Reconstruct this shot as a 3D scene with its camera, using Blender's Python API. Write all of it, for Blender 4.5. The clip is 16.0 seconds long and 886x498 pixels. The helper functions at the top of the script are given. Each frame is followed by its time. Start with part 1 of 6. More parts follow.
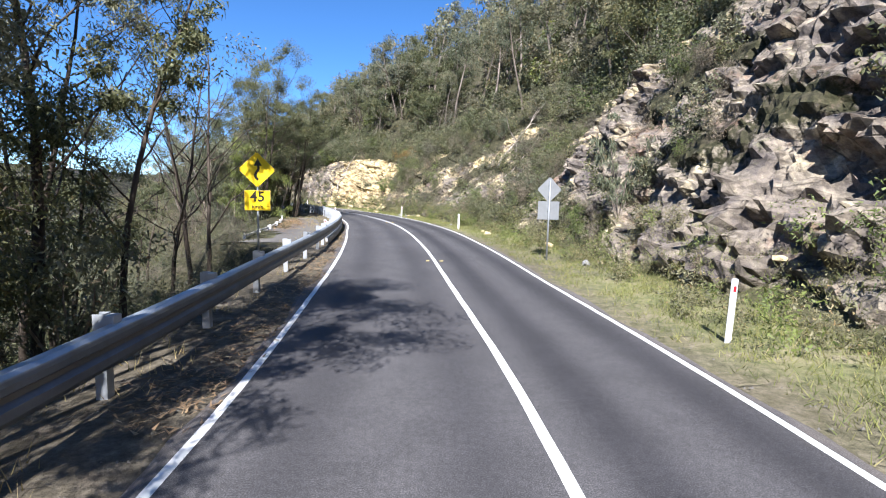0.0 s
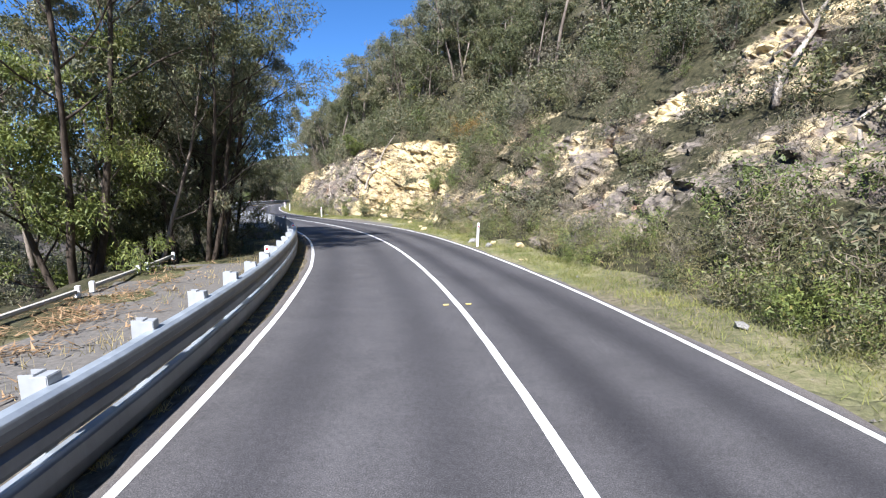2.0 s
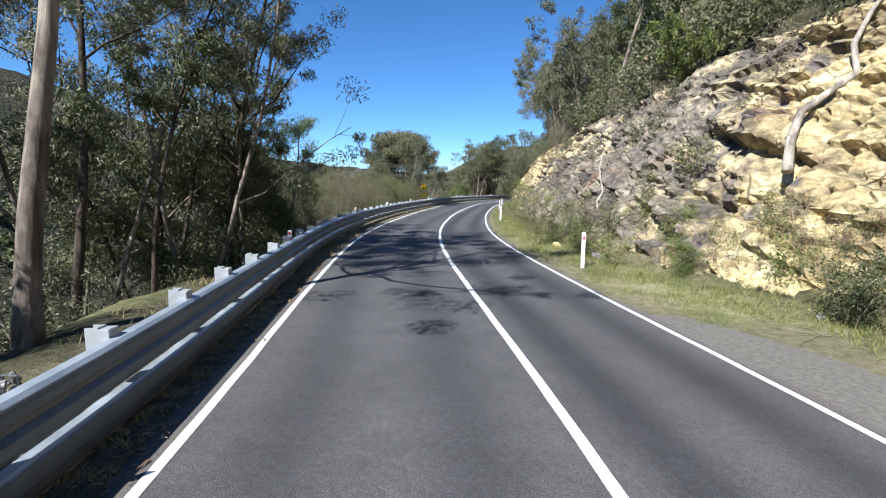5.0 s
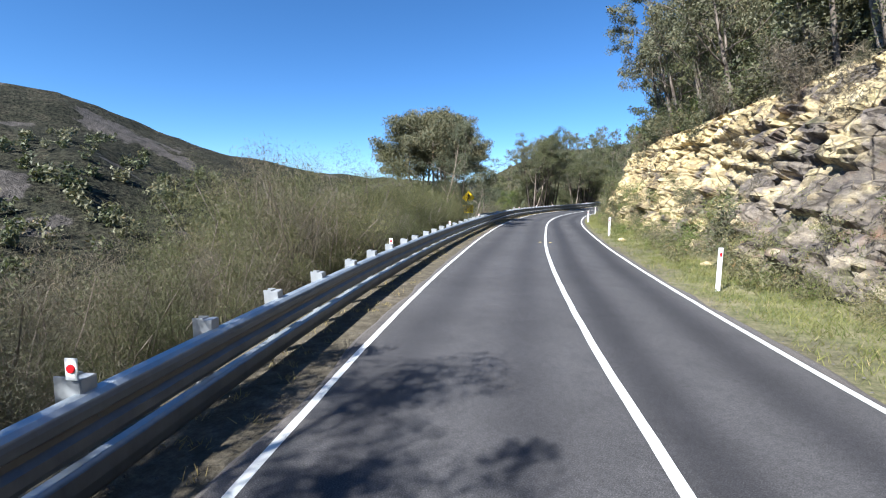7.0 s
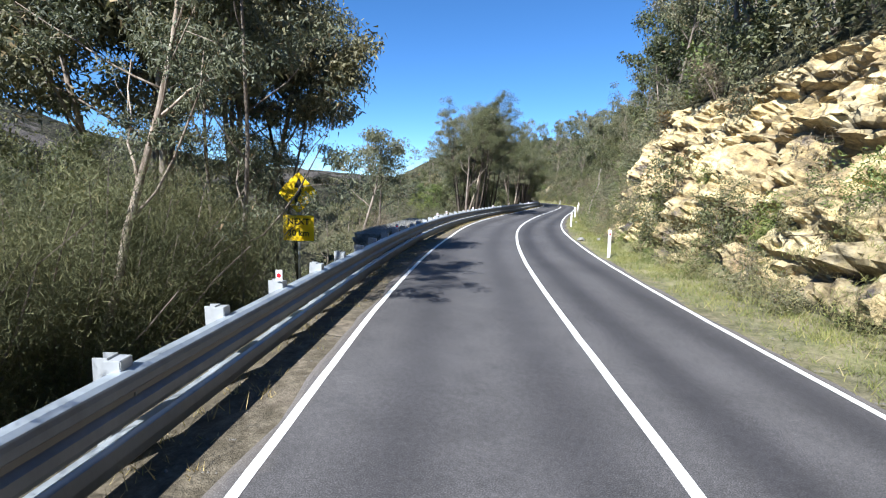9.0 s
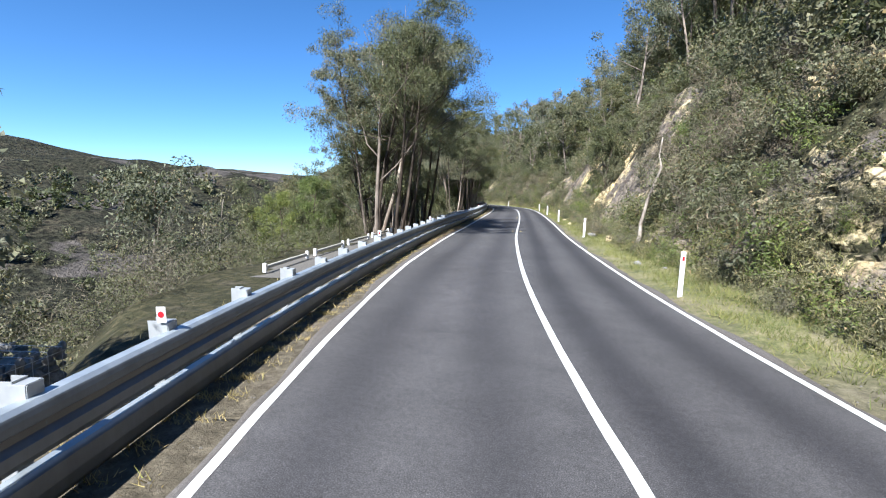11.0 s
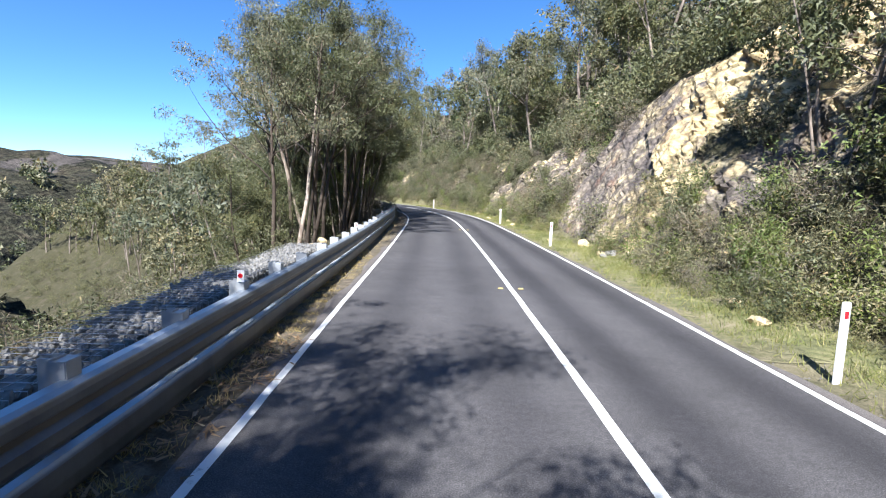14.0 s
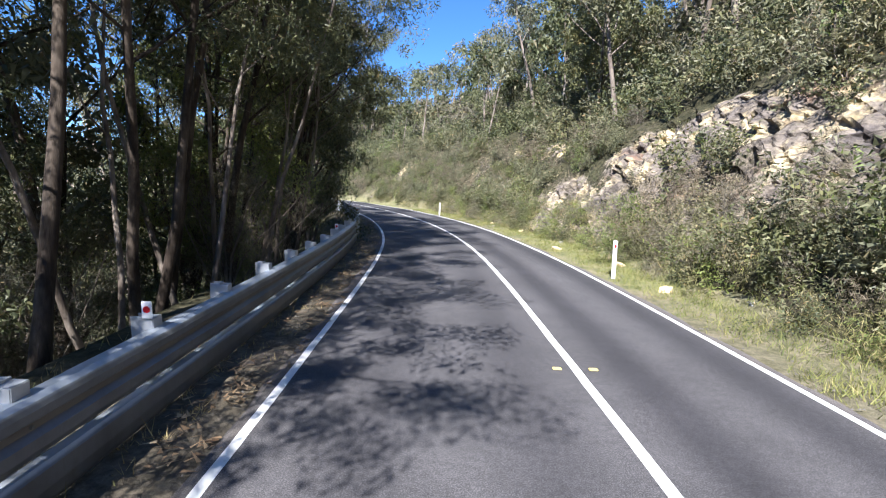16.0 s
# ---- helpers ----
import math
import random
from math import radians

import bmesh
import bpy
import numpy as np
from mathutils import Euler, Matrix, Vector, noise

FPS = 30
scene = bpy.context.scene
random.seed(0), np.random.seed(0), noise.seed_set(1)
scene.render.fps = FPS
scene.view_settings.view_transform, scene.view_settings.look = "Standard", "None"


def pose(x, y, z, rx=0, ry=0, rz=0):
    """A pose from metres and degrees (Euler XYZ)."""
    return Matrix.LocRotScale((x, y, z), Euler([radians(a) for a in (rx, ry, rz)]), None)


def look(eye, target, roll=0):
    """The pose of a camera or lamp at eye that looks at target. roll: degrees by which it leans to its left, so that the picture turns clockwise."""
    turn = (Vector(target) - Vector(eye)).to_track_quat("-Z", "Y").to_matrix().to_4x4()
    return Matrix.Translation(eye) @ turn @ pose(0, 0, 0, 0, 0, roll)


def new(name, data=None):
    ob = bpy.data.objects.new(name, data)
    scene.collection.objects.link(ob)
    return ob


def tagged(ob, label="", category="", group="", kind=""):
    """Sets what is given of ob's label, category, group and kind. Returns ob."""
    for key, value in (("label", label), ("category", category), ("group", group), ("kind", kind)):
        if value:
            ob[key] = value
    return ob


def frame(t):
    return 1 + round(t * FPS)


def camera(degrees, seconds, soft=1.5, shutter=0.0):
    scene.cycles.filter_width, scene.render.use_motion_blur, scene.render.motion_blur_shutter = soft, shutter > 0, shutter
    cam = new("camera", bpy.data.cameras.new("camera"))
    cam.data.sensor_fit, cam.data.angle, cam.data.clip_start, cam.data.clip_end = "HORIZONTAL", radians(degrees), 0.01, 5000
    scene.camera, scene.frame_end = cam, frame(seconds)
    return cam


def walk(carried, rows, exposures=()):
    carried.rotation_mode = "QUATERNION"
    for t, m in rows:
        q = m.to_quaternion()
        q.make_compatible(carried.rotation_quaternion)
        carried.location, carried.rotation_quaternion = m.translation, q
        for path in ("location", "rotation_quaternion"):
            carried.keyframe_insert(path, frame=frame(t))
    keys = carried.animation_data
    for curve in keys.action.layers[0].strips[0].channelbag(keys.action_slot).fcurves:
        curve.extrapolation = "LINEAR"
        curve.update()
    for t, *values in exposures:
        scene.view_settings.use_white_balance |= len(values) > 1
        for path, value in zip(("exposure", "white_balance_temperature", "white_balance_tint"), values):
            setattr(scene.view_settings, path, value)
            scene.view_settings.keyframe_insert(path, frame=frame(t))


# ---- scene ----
# camera: a dash camera 2 m above the left lane
cam = camera(86.03, 16.0, soft=1.15, shutter=0.0)
walk(cam, [
    (0.0, pose(-0.000, -0.002, 2.0, 83.63, -1.56, 0.00)),
    (0.5, pose(-0.586, 6.790, 2.0, 83.59, -0.90, 0.89)),
    (1.0, pose(-1.285, 13.297, 2.0, 83.65, -0.91, 1.88)),
    (1.5, pose(-2.067, 19.504, 2.0, 83.66, -0.50, 3.64)),
    (2.0, pose(-3.060, 25.504, 2.0, 83.53, 0.06, 6.49)),
    (2.5, pose(-4.457, 31.341, 2.0, 83.25, -0.40, 9.87)),
    (3.0, pose(-6.274, 37.060, 2.0, 82.92, -0.83, 13.73)),
    (3.5, pose(-8.444, 42.737, 2.0, 82.71, -1.15, 18.09)),
    (4.0, pose(-10.870, 47.897, 2.0, 82.63, -1.33, 22.97)),
    (4.5, pose(-13.392, 52.431, 2.0, 82.54, -1.87, 28.11)),
    (5.0, pose(-15.794, 56.297, 2.0, 82.59, -1.46, 33.37)),
    (5.2, pose(-16.843, 57.756, 2.0, 82.57, -1.53, 35.11)),
    (5.5, pose(-18.530, 59.909, 2.0, 82.75, -1.44, 36.79)),
    (6.0, pose(-21.519, 63.568, 2.0, 83.05, -1.04, 39.15)),
    (6.5, pose(-24.661, 67.490, 2.0, 83.36, -0.52, 39.64)),
    (7.0, pose(-27.824, 71.885, 2.0, 83.66, -0.12, 37.62)),
    (7.3, pose(-29.689, 74.794, 2.0, 83.84, -0.04, 35.72)),
    (7.5, pose(-30.948, 76.776, 2.0, 83.79, -0.47, 34.72)),
    (8.0, pose(-33.951, 81.858, 2.0, 83.43, -1.48, 32.37)),
    (8.5, pose(-36.698, 86.947, 2.0, 83.23, -1.65, 30.24)),
    (9.0, pose(-39.153, 91.947, 2.0, 83.17, -1.54, 28.24)),
    (9.5, pose(-41.533, 97.132, 2.0, 83.15, -0.99, 26.27)),
    (9.7, pose(-42.476, 99.217, 2.0, 83.14, -0.84, 25.48)),
    (10.0, pose(-43.862, 102.311, 2.0, 83.19, -0.86, 24.60)),
    (10.5, pose(-45.931, 107.404, 2.0, 83.27, -0.93, 22.38)),
    (11.0, pose(-47.748, 112.504, 2.0, 83.35, -1.03, 20.21)),
    (11.5, pose(-49.407, 117.749, 2.0, 83.43, -1.11, 17.36)),
    (11.8, pose(-50.325, 121.025, 2.0, 83.47, -1.12, 15.53)),
    (12.0, pose(-50.907, 123.247, 2.0, 83.48, -0.59, 14.68)),
    (12.5, pose(-52.286, 128.811, 2.0, 83.41, -0.69, 12.94)),
    (13.0, pose(-53.501, 134.182, 2.0, 83.21, -0.94, 11.73)),
    (13.5, pose(-54.566, 139.403, 2.0, 83.08, -0.99, 10.95)),
    (14.0, pose(-55.592, 144.615, 2.0, 82.97, -1.47, 10.43)),
    (14.5, pose(-56.564, 149.645, 2.0, 83.02, -1.48, 10.43)),
    (15.0, pose(-57.505, 154.438, 2.0, 82.99, -1.44, 10.50)),
    (15.5, pose(-58.484, 158.970, 2.0, 82.78, -1.99, 10.83)),
    (16.0, pose(-59.451, 163.420, 2.0, 82.64, -2.24, 11.15)),
], exposures=[(0.0, 1.46, 6080, 11), (2.5, 1.36, 6080, 11), (3.2, 1.56, 6080, 10), (3.8, 1.51, 6080, 7), (4.5, 1.11, 6080, 6), (5.2, 1.11, 6080, 6), (8.0, 1.31, 6080, 6.5), (11.8, 1.36, 6080, 6.5), (13.5, 1.61, 6080, 9), (14.5, 1.56, 6080, 10), (16.0, 1.71, 6080, 11.5)])

# ---- light: clear sun from behind and over the valley side, blue sky ----
SUN_AZ = math.atan2(-0.095, -1.0)          # from +y towards +x, radians
SUN_EL = radians(45)
sun_way = Vector((math.sin(SUN_AZ) * math.cos(SUN_EL), math.cos(SUN_AZ) * math.cos(SUN_EL), math.sin(SUN_EL)))
world = bpy.data.worlds.new("sky")
scene.world = world
world.use_nodes = True
sky = world.node_tree.nodes.new("ShaderNodeTexSky")
sky.sky_type = "NISHITA"
sky.sun_disc = False
sky.sun_elevation = SUN_EL
sky.sun_rotation = SUN_AZ
sky.air_density, sky.dust_density, sky.ozone_density, sky.altitude = 0.8, 0.0, 6.0, 1500
deep = world.node_tree.nodes.new("ShaderNodeHueSaturation")
deep.inputs["Saturation"].default_value = 1.12
world.node_tree.links.new(sky.outputs[0], deep.inputs["Color"])
world.node_tree.links.new(deep.outputs[0], world.node_tree.nodes["Background"].inputs[0])
world.node_tree.nodes["Background"].inputs[1].default_value = 0.086
sun = new("sun", bpy.data.lights.new("sun", "SUN"))
sun.data.energy, sun.data.angle, sun.data.color = 5.0, radians(0.5), (1.0, 0.955, 0.9)
sun.matrix_world = look(sun_way * 200, (0, 0, 0))

# ---- road alignment: curvature every 6 m (per km), lane widths every 14 m ----
CURVE = (25.775, 18.151, -3.705, 6.568, 5.193, 9.997, 12.898, 9.413, 13.045, 20.578, 13.166, 7.955, -2.723, -12.944, -11.667, -4.867, -4.481, -5.577, 0.249, -4.401, -7.845, -6.344, -10.833, -6.528, -2.324, -4.818, -0.806, 1.920, 0.915, 1.506, 2.078, 1.685, 11.082, 13.926, 12.431, 11.131, 10.190, 9.430, 8.837, 8.402, 8.116, 7.974)
START = (0.943, -2.080, -0.06366)
LANE_LEFT = (2.83, 2.90, 3.25, 3.01, 3.12, 3.16, 3.06, 2.98, 3.14, 2.99, 3.23, 3.12, 3.20, 3.14, 3.00, 3.00, 3.00, 3.00)
LANE_RIGHT = (2.23, 2.38, 2.69, 2.67, 2.79, 2.45, 2.34, 2.38, 2.37, 2.52, 2.49, 2.45, 2.37, 2.31, 2.23, 2.36, 2.43, 2.46)
S_FIRST = -6.0
_s = np.arange(-60.0, 330.0, 0.5)
_k = np.interp(_s, S_FIRST + 6.0 * np.arange(len(CURVE)), CURVE) / 1000.0
_i0 = int(np.argmin(abs(_s - S_FIRST)))
_h = np.concatenate([[0], np.cumsum((_k[1:] + _k[:-1]) * 0.25)])
_h = _h - _h[_i0] + START[2]
_hm = (_h[1:] + _h[:-1]) / 2
_x = np.concatenate([[0], np.cumsum(-np.sin(_hm) * 0.5)])
_y = np.concatenate([[0], np.cumsum(np.cos(_hm) * 0.5)])
_x, _y = _x - _x[_i0] + START[0], _y - _y[_i0] + START[1]


def heading(s):
    return np.interp(s, _s, _h)


def at(s, d):
    """World x, y of the place s metres along the centre line and d metres to its right."""
    h = heading(s)
    return np.interp(s, _s, _x) + d * np.cos(h), np.interp(s, _s, _y) + d * np.sin(h)


def lane_left(s):
    return np.interp(s, S_FIRST + 14.0 * np.arange(len(LANE_LEFT)), LANE_LEFT)


def lane_right(s):
    return np.interp(s, S_FIRST + 14.0 * np.arange(len(LANE_RIGHT)), LANE_RIGHT)


def rail_d(s):
    """Offset of the rail from the centre line."""
    return np.interp(s, [-10, 0, 8, 26, 56, 85, 107, 136, 167, 176, 232], [-3.95, -3.92, -3.85, -3.57, -3.71, -4.03, -3.93, -3.85, -3.94, -4.0, -4.0])


def stand(s, d, z=0.0, turn=0.0):
    """A pose on the ground at (s, d); turn 0 faces along the road."""
    x, y = at(s, d)
    return pose(float(x), float(y), z, 0, 0, math.degrees(float(heading(s))) + turn)


# ---- noise ----
def hash3(i, j, k, seed):
    h = (i * 374761393 + j * 668265263 + k * 2147483647 + seed * 1274126177) & 0xFFFFFFFF
    h = ((h ^ (h >> 13)) * 1274126177) & 0xFFFFFFFF
    h = ((h ^ (h >> 16)) * 2246822519) & 0xFFFFFFFF
    return ((h ^ (h >> 15)) & 0xFFFF) / 65535.0


def smooth_noise(p, seed=0):
    """Value noise in 0..1 for points p (n, 3)."""
    q = np.floor(p).astype(np.int64)
    f = p - q
    f = f * f * (3 - 2 * f)
    out = np.zeros(len(p))
    for a in (0, 1):
        for b in (0, 1):
            for c in (0, 1):
                w = (f[:, 0] if a else 1 - f[:, 0]) * (f[:, 1] if b else 1 - f[:, 1]) * (f[:, 2] if c else 1 - f[:, 2])
                out += w * hash3(q[:, 0] + a, q[:, 1] + b, q[:, 2] + c, seed)
    return out


def fractal(p, seed=0, octaves=3):
    out, amp, tot = 0, 1.0, 0.0
    for o in range(octaves):
        out = out + amp * smooth_noise(p * 2.0 ** o, seed + o)
        tot += amp
        amp *= 0.5
    return out / tot


def blocks(p, seed=0):
    """Nearest and second distance to scattered cell seeds, a random number of the cell, and the offset from its seed."""
    q = np.floor(p).astype(np.int64)
    d1 = np.full(len(p), 9.0)
    d2 = np.full(len(p), 9.0)
    rnd = np.zeros(len(p))
    off = np.zeros((len(p), 3))
    for a in (-1, 0, 1):
        for b in (-1, 0, 1):
            for c in (-1, 0, 1):
                i, j, k = q[:, 0] + a, q[:, 1] + b, q[:, 2] + c
                seedpos = np.stack([i + hash3(i, j, k, seed), j + hash3(i, j, k, seed + 7), k + hash3(i, j, k, seed + 13)], 1)
                v = p - seedpos
                d = np.sqrt((v * v).sum(1))
                near = d < d1
                d2 = np.where(near, d1, np.minimum(d2, d))
                rnd = np.where(near, hash3(i, j, k, seed + 29), rnd)
                off[near] = v[near]
                d1 = np.where(near, d, d1)
    return d1, d2, rnd, off


# ---- materials ----
class Mat:
    """A small builder of node materials."""

    def __init__(self, name):
        self.m = bpy.data.materials.new(name)
        self.m.use_nodes = True
        self.t = self.m.node_tree
        self.b = self.t.nodes["Principled BSDF"]

    def node(self, kind, **values):
        n = self.t.nodes.new(kind)
        for key, v in values.items():
            n.inputs[key].default_value = v
        return n

    def link(self, a, b):
        self.t.links.new(a, b)

    def coords(self, scale=(1, 1, 1)):
        tc = self.t.nodes.new("ShaderNodeTexCoord")
        mp = self.node("ShaderNodeMapping", Scale=scale)
        self.link(tc.outputs["Object"], mp.inputs["Vector"])
        return mp.outputs["Vector"]

    def noise(self, scale, detail=4.0, rough=0.55, vec=None):
        n = self.node("ShaderNodeTexNoise", Scale=scale, Detail=detail, Roughness=rough)
        self.link(vec if vec else self.coords(), n.inputs["Vector"])
        return n.outputs["Fac"]

    def ramp(self, fac, stops):
        r = self.t.nodes.new("ShaderNodeValToRGB")
        el = r.color_ramp.elements
        while len(el) < len(stops):
            el.new(0.5)
        for e, (p, c) in zip(el, stops):
            e.position, e.color = p, (*c, 1) if len(c) == 3 else c
        self.link(fac, r.inputs["Fac"])
        return r.outputs["Color"]

    def mix(self, fac, a, b, blend="MIX"):
        n = self.t.nodes.new("ShaderNodeMix")
        n.data_type, n.blend_type = "RGBA", blend
        for sock, v in ((n.inputs[0], fac), (n.inputs[6], a), (n.inputs[7], b)):
            if isinstance(v, (int, float)):
                sock.default_value = v
            elif isinstance(v, tuple):
                sock.default_value = (*v, 1)
            else:
                self.link(v, sock)
        return n.outputs[2]

    def math(self, op, a, b=0.0):
        n = self.t.nodes.new("ShaderNodeMath")
        n.operation = op
        for sock, v in ((n.inputs[0], a), (n.inputs[1], b)):
            if isinstance(v, (int, float)):
                sock.default_value = v
            else:
                self.link(v, sock)
        return n.outputs[0]

    def attr(self, name):
        a = self.t.nodes.new("ShaderNodeAttribute")
        a.attribute_name = name
        return a.outputs["Fac"]

    def bump(self, height, strength=0.4, distance=0.02):
        n = self.node("ShaderNodeBump", Strength=strength, Distance=distance)
        self.link(height, n.inputs["Height"])
        self.link(n.outputs["Normal"], self.b.inputs["Normal"])

    def set(self, color=None, rough=None, metal=None, spec=None):
        for key, v in (("Base Color", color), ("Roughness", rough), ("Metallic", metal), ("Specular IOR Level", spec)):
            if v is None:
                continue
            if isinstance(v, (int, float)):
                self.b.inputs[key].default_value = v
            elif isinstance(v, tuple):
                self.b.inputs[key].default_value = (*v, 1)
            else:
                self.link(v, self.b.inputs[key])
        return self


def plain(name, color, rough=0.6, metal=0.0, vary=0.15, scale=8.0, bump=0.0):
    m = Mat(name)
    lo = tuple(c * (1 - vary) for c in color)
    hi = tuple(min(1, c * (1 + vary)) for c in color)
    n = m.noise(scale, 6, 0.65)
    m.set(m.ramp(n, [(0.3, lo), (0.7, hi)]), rough, metal)
    if bump:
        m.bump(m.noise(scale * 4, 4), bump, 0.01)
    return m.m


def asphalt_material():
    m = Mat("asphalt")
    d = m.attr("across")
    left = m.attr("wheel")
    fine = m.noise(90, 3, 0.7)
    mid = m.noise(2.2, 5, 0.6)
    big = m.noise(0.35, 3, 0.5)
    stone = m.ramp(fine, [(0.28, (0.026, 0.025, 0.028)), (0.5, (0.077, 0.075, 0.081)), (0.68, (0.165, 0.161, 0.168)), (0.8, (0.27, 0.265, 0.27))])
    grain = m.ramp(m.noise(17, 6, 0.75), [(0.32, (0.72, 0.72, 0.72)), (0.68, (1.25, 1.25, 1.25))])
    patch = m.ramp(mid, [(0.3, (0.78, 0.78, 0.78)), (0.7, (1.12, 1.11, 1.1))])
    patch2 = m.ramp(big, [(0.35, (0.88, 0.88, 0.88)), (0.7, (1.1, 1.1, 1.1))])
    c = m.mix(1.0, m.mix(1.0, stone, grain, "MULTIPLY"), patch, "MULTIPLY")
    c = m.mix(1.0, c, patch2, "MULTIPLY")
    tracks = m.ramp(m.math("ADD", left, m.math("MULTIPLY", m.math("SUBTRACT", mid, 0.5), 0.5)), [(0.1, (0.98, 0.97, 0.955)), (0.9, (0.5, 0.5, 0.52))])
    c = m.mix(1.0, c, tracks, "MULTIPLY")
    edge = m.ramp(m.math("ADD", d, m.math("MULTIPLY", m.math("SUBTRACT", mid, 0.5), 1.2)), [(0.2, (0.05, 0.04, 0.03)), (0.6, (0.0, 0.0, 0.0))])
    c = m.mix(1.0, c, edge, "ADD")
    m.set(c, 0.82, spec=0.35)
    m.bump(fine, 0.5, 0.006)
    return m.m


def paint_material():
    m = Mat("road_paint")
    wear = m.noise(9, 6, 0.75)
    big = m.noise(1.3, 4, 0.6)
    f = m.math("ADD", m.math("MULTIPLY", wear, 0.7), m.math("MULTIPLY", big, 0.3))
    m.set(m.ramp(f, [(0.33, (0.3, 0.3, 0.29)), (0.42, (0.72, 0.72, 0.7)), (0.7, (0.82, 0.82, 0.8))]), 0.55)
    m.bump(m.noise(120, 2), 0.3, 0.003)
    return m.m


def ground_material():
    """Soil, grass and bare rock; the shares come from how the slope was cut and weathered."""
    m = Mat("hillside")
    rock, tint, green = m.attr("rock"), m.attr("tint"), m.attr("green")
    n1 = m.noise(0.9, 8, 0.62)
    n2 = m.noise(5.5, 7, 0.68)
    n3 = m.noise(26, 5, 0.7)
    blur = m.math("ADD", m.math("MULTIPLY", n1, 0.6), m.math("MULTIPLY", n2, 0.4))
    grey = m.ramp(blur, [(0.3, (0.09, 0.082, 0.08)), (0.42, (0.175, 0.155, 0.15)), (0.52, (0.27, 0.236, 0.2)), (0.6, (0.37, 0.33, 0.27)), (0.7, (0.56, 0.52, 0.46))])
    cream = m.ramp(blur, [(0.3, (0.33, 0.245, 0.13)), (0.42, (0.52, 0.405, 0.215)), (0.52, (0.64, 0.53, 0.31)), (0.62, (0.68, 0.6, 0.41)), (0.75, (0.75, 0.7, 0.58))])
    t2 = m.math("ADD", tint, m.math("MULTIPLY", m.math("SUBTRACT", n1, 0.5), 2.2))
    r = m.mix(m.ramp(t2, [(0.38, (0, 0, 0)), (0.62, (1, 1, 1))]), grey, cream)
    rust = m.ramp(m.noise(0.55, 6, 0.7), [(0.56, (0, 0, 0)), (0.7, (0.6, 0.6, 0.6))])
    r = m.mix(rust, r, (0.3, 0.15, 0.085))
    lichen = m.ramp(n2, [(0.62, (0, 0, 0)), (0.7, (0.55, 0.55, 0.55))])
    r = m.mix(lichen, r, (0.38, 0.38, 0.33))
    tone = m.attr("tone")
    r = m.mix(1.0, r, m.ramp(tone, [(0.15, (0.5, 0.5, 0.52)), (0.4, (0.82, 0.8, 0.8)), (0.6, (1.05, 1.03, 1.0)), (0.9, (1.3, 1.26, 1.18))]), "MULTIPLY")
    n4 = m.noise(3.2, 8, 0.75)
    r = m.mix(1.0, r, m.ramp(n4, [(0.3, (0.5, 0.49, 0.49)), (0.43, (1.0, 1.0, 0.98)), (0.7, (1.2, 1.18, 1.12))]), "MULTIPLY")
    stain = m.ramp(m.noise(0.8, 7, 0.7, m.coords((1.0, 1.0, 0.35))), [(0.58, (0, 0, 0)), (0.7, (0.6, 0.6, 0.6))])
    r = m.mix(stain, r, (0.075, 0.068, 0.066))
    moss = m.ramp(m.noise(1.3, 7, 0.75), [(0.57, (0, 0, 0)), (0.66, (0.7, 0.7, 0.7))])
    r = m.mix(moss, r, (0.15, 0.15, 0.075))
    warp = m.t.nodes.new("ShaderNodeVectorMath")
    warp.operation = "MULTIPLY_ADD"
    nz = m.node("ShaderNodeTexNoise", Scale=2.2, Detail=4.0)
    m.link(m.coords(), nz.inputs["Vector"])
    m.link(nz.outputs["Color"], warp.inputs[0])
    warp.inputs[1].default_value = (0.25, 0.25, 0.25)
    m.link(m.coords((1.0, 1.0, 1.6)), warp.inputs[2])
    facet = []
    for scale in (1.7, 4.3):
        vor = m.node("ShaderNodeTexVoronoi", Scale=scale, Randomness=1.0)
        vor.distance = "MANHATTAN"
        m.link(warp.outputs[0], vor.inputs["Vector"])
        facet.append(vor)
    chip = m.ramp(m.math("ADD", m.math("MULTIPLY", facet[0].outputs["Distance"], 0.4), m.math("MULTIPLY", facet[1].outputs["Distance"], 0.6)), [(0.1, (1.1, 1.1, 1.08)), (0.75, (0.9, 0.89, 0.88)), (0.95, (0.55, 0.54, 0.53))])
    r = m.mix(1.0, r, chip, "MULTIPLY")
    line = m.node("ShaderNodeTexVoronoi", Scale=0.75, Randomness=1.0)
    line.feature = "DISTANCE_TO_EDGE"
    m.link(warp.outputs[0], line.inputs["Vector"])
    seam = m.math("MULTIPLY", m.ramp(line.outputs["Distance"], [(0.0, (1, 1, 1)), (0.028, (0, 0, 0))]), m.ramp(m.noise(0.45, 4, 0.6), [(0.46, (0, 0, 0)), (0.56, (1, 1, 1))]))
    r = m.mix(m.math("MULTIPLY", seam, 0.85), r, (0.05, 0.042, 0.035))
    crack = m.attr("crack")
    r = m.mix(m.math("MULTIPLY", crack, 0.8), r, (0.07, 0.06, 0.05))
    soil = m.ramp(n2, [(0.3, (0.11, 0.088, 0.068)), (0.5, (0.2, 0.165, 0.13)), (0.7, (0.31, 0.265, 0.215))])
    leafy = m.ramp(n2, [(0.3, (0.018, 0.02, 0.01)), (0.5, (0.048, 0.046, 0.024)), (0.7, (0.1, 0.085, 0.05))])
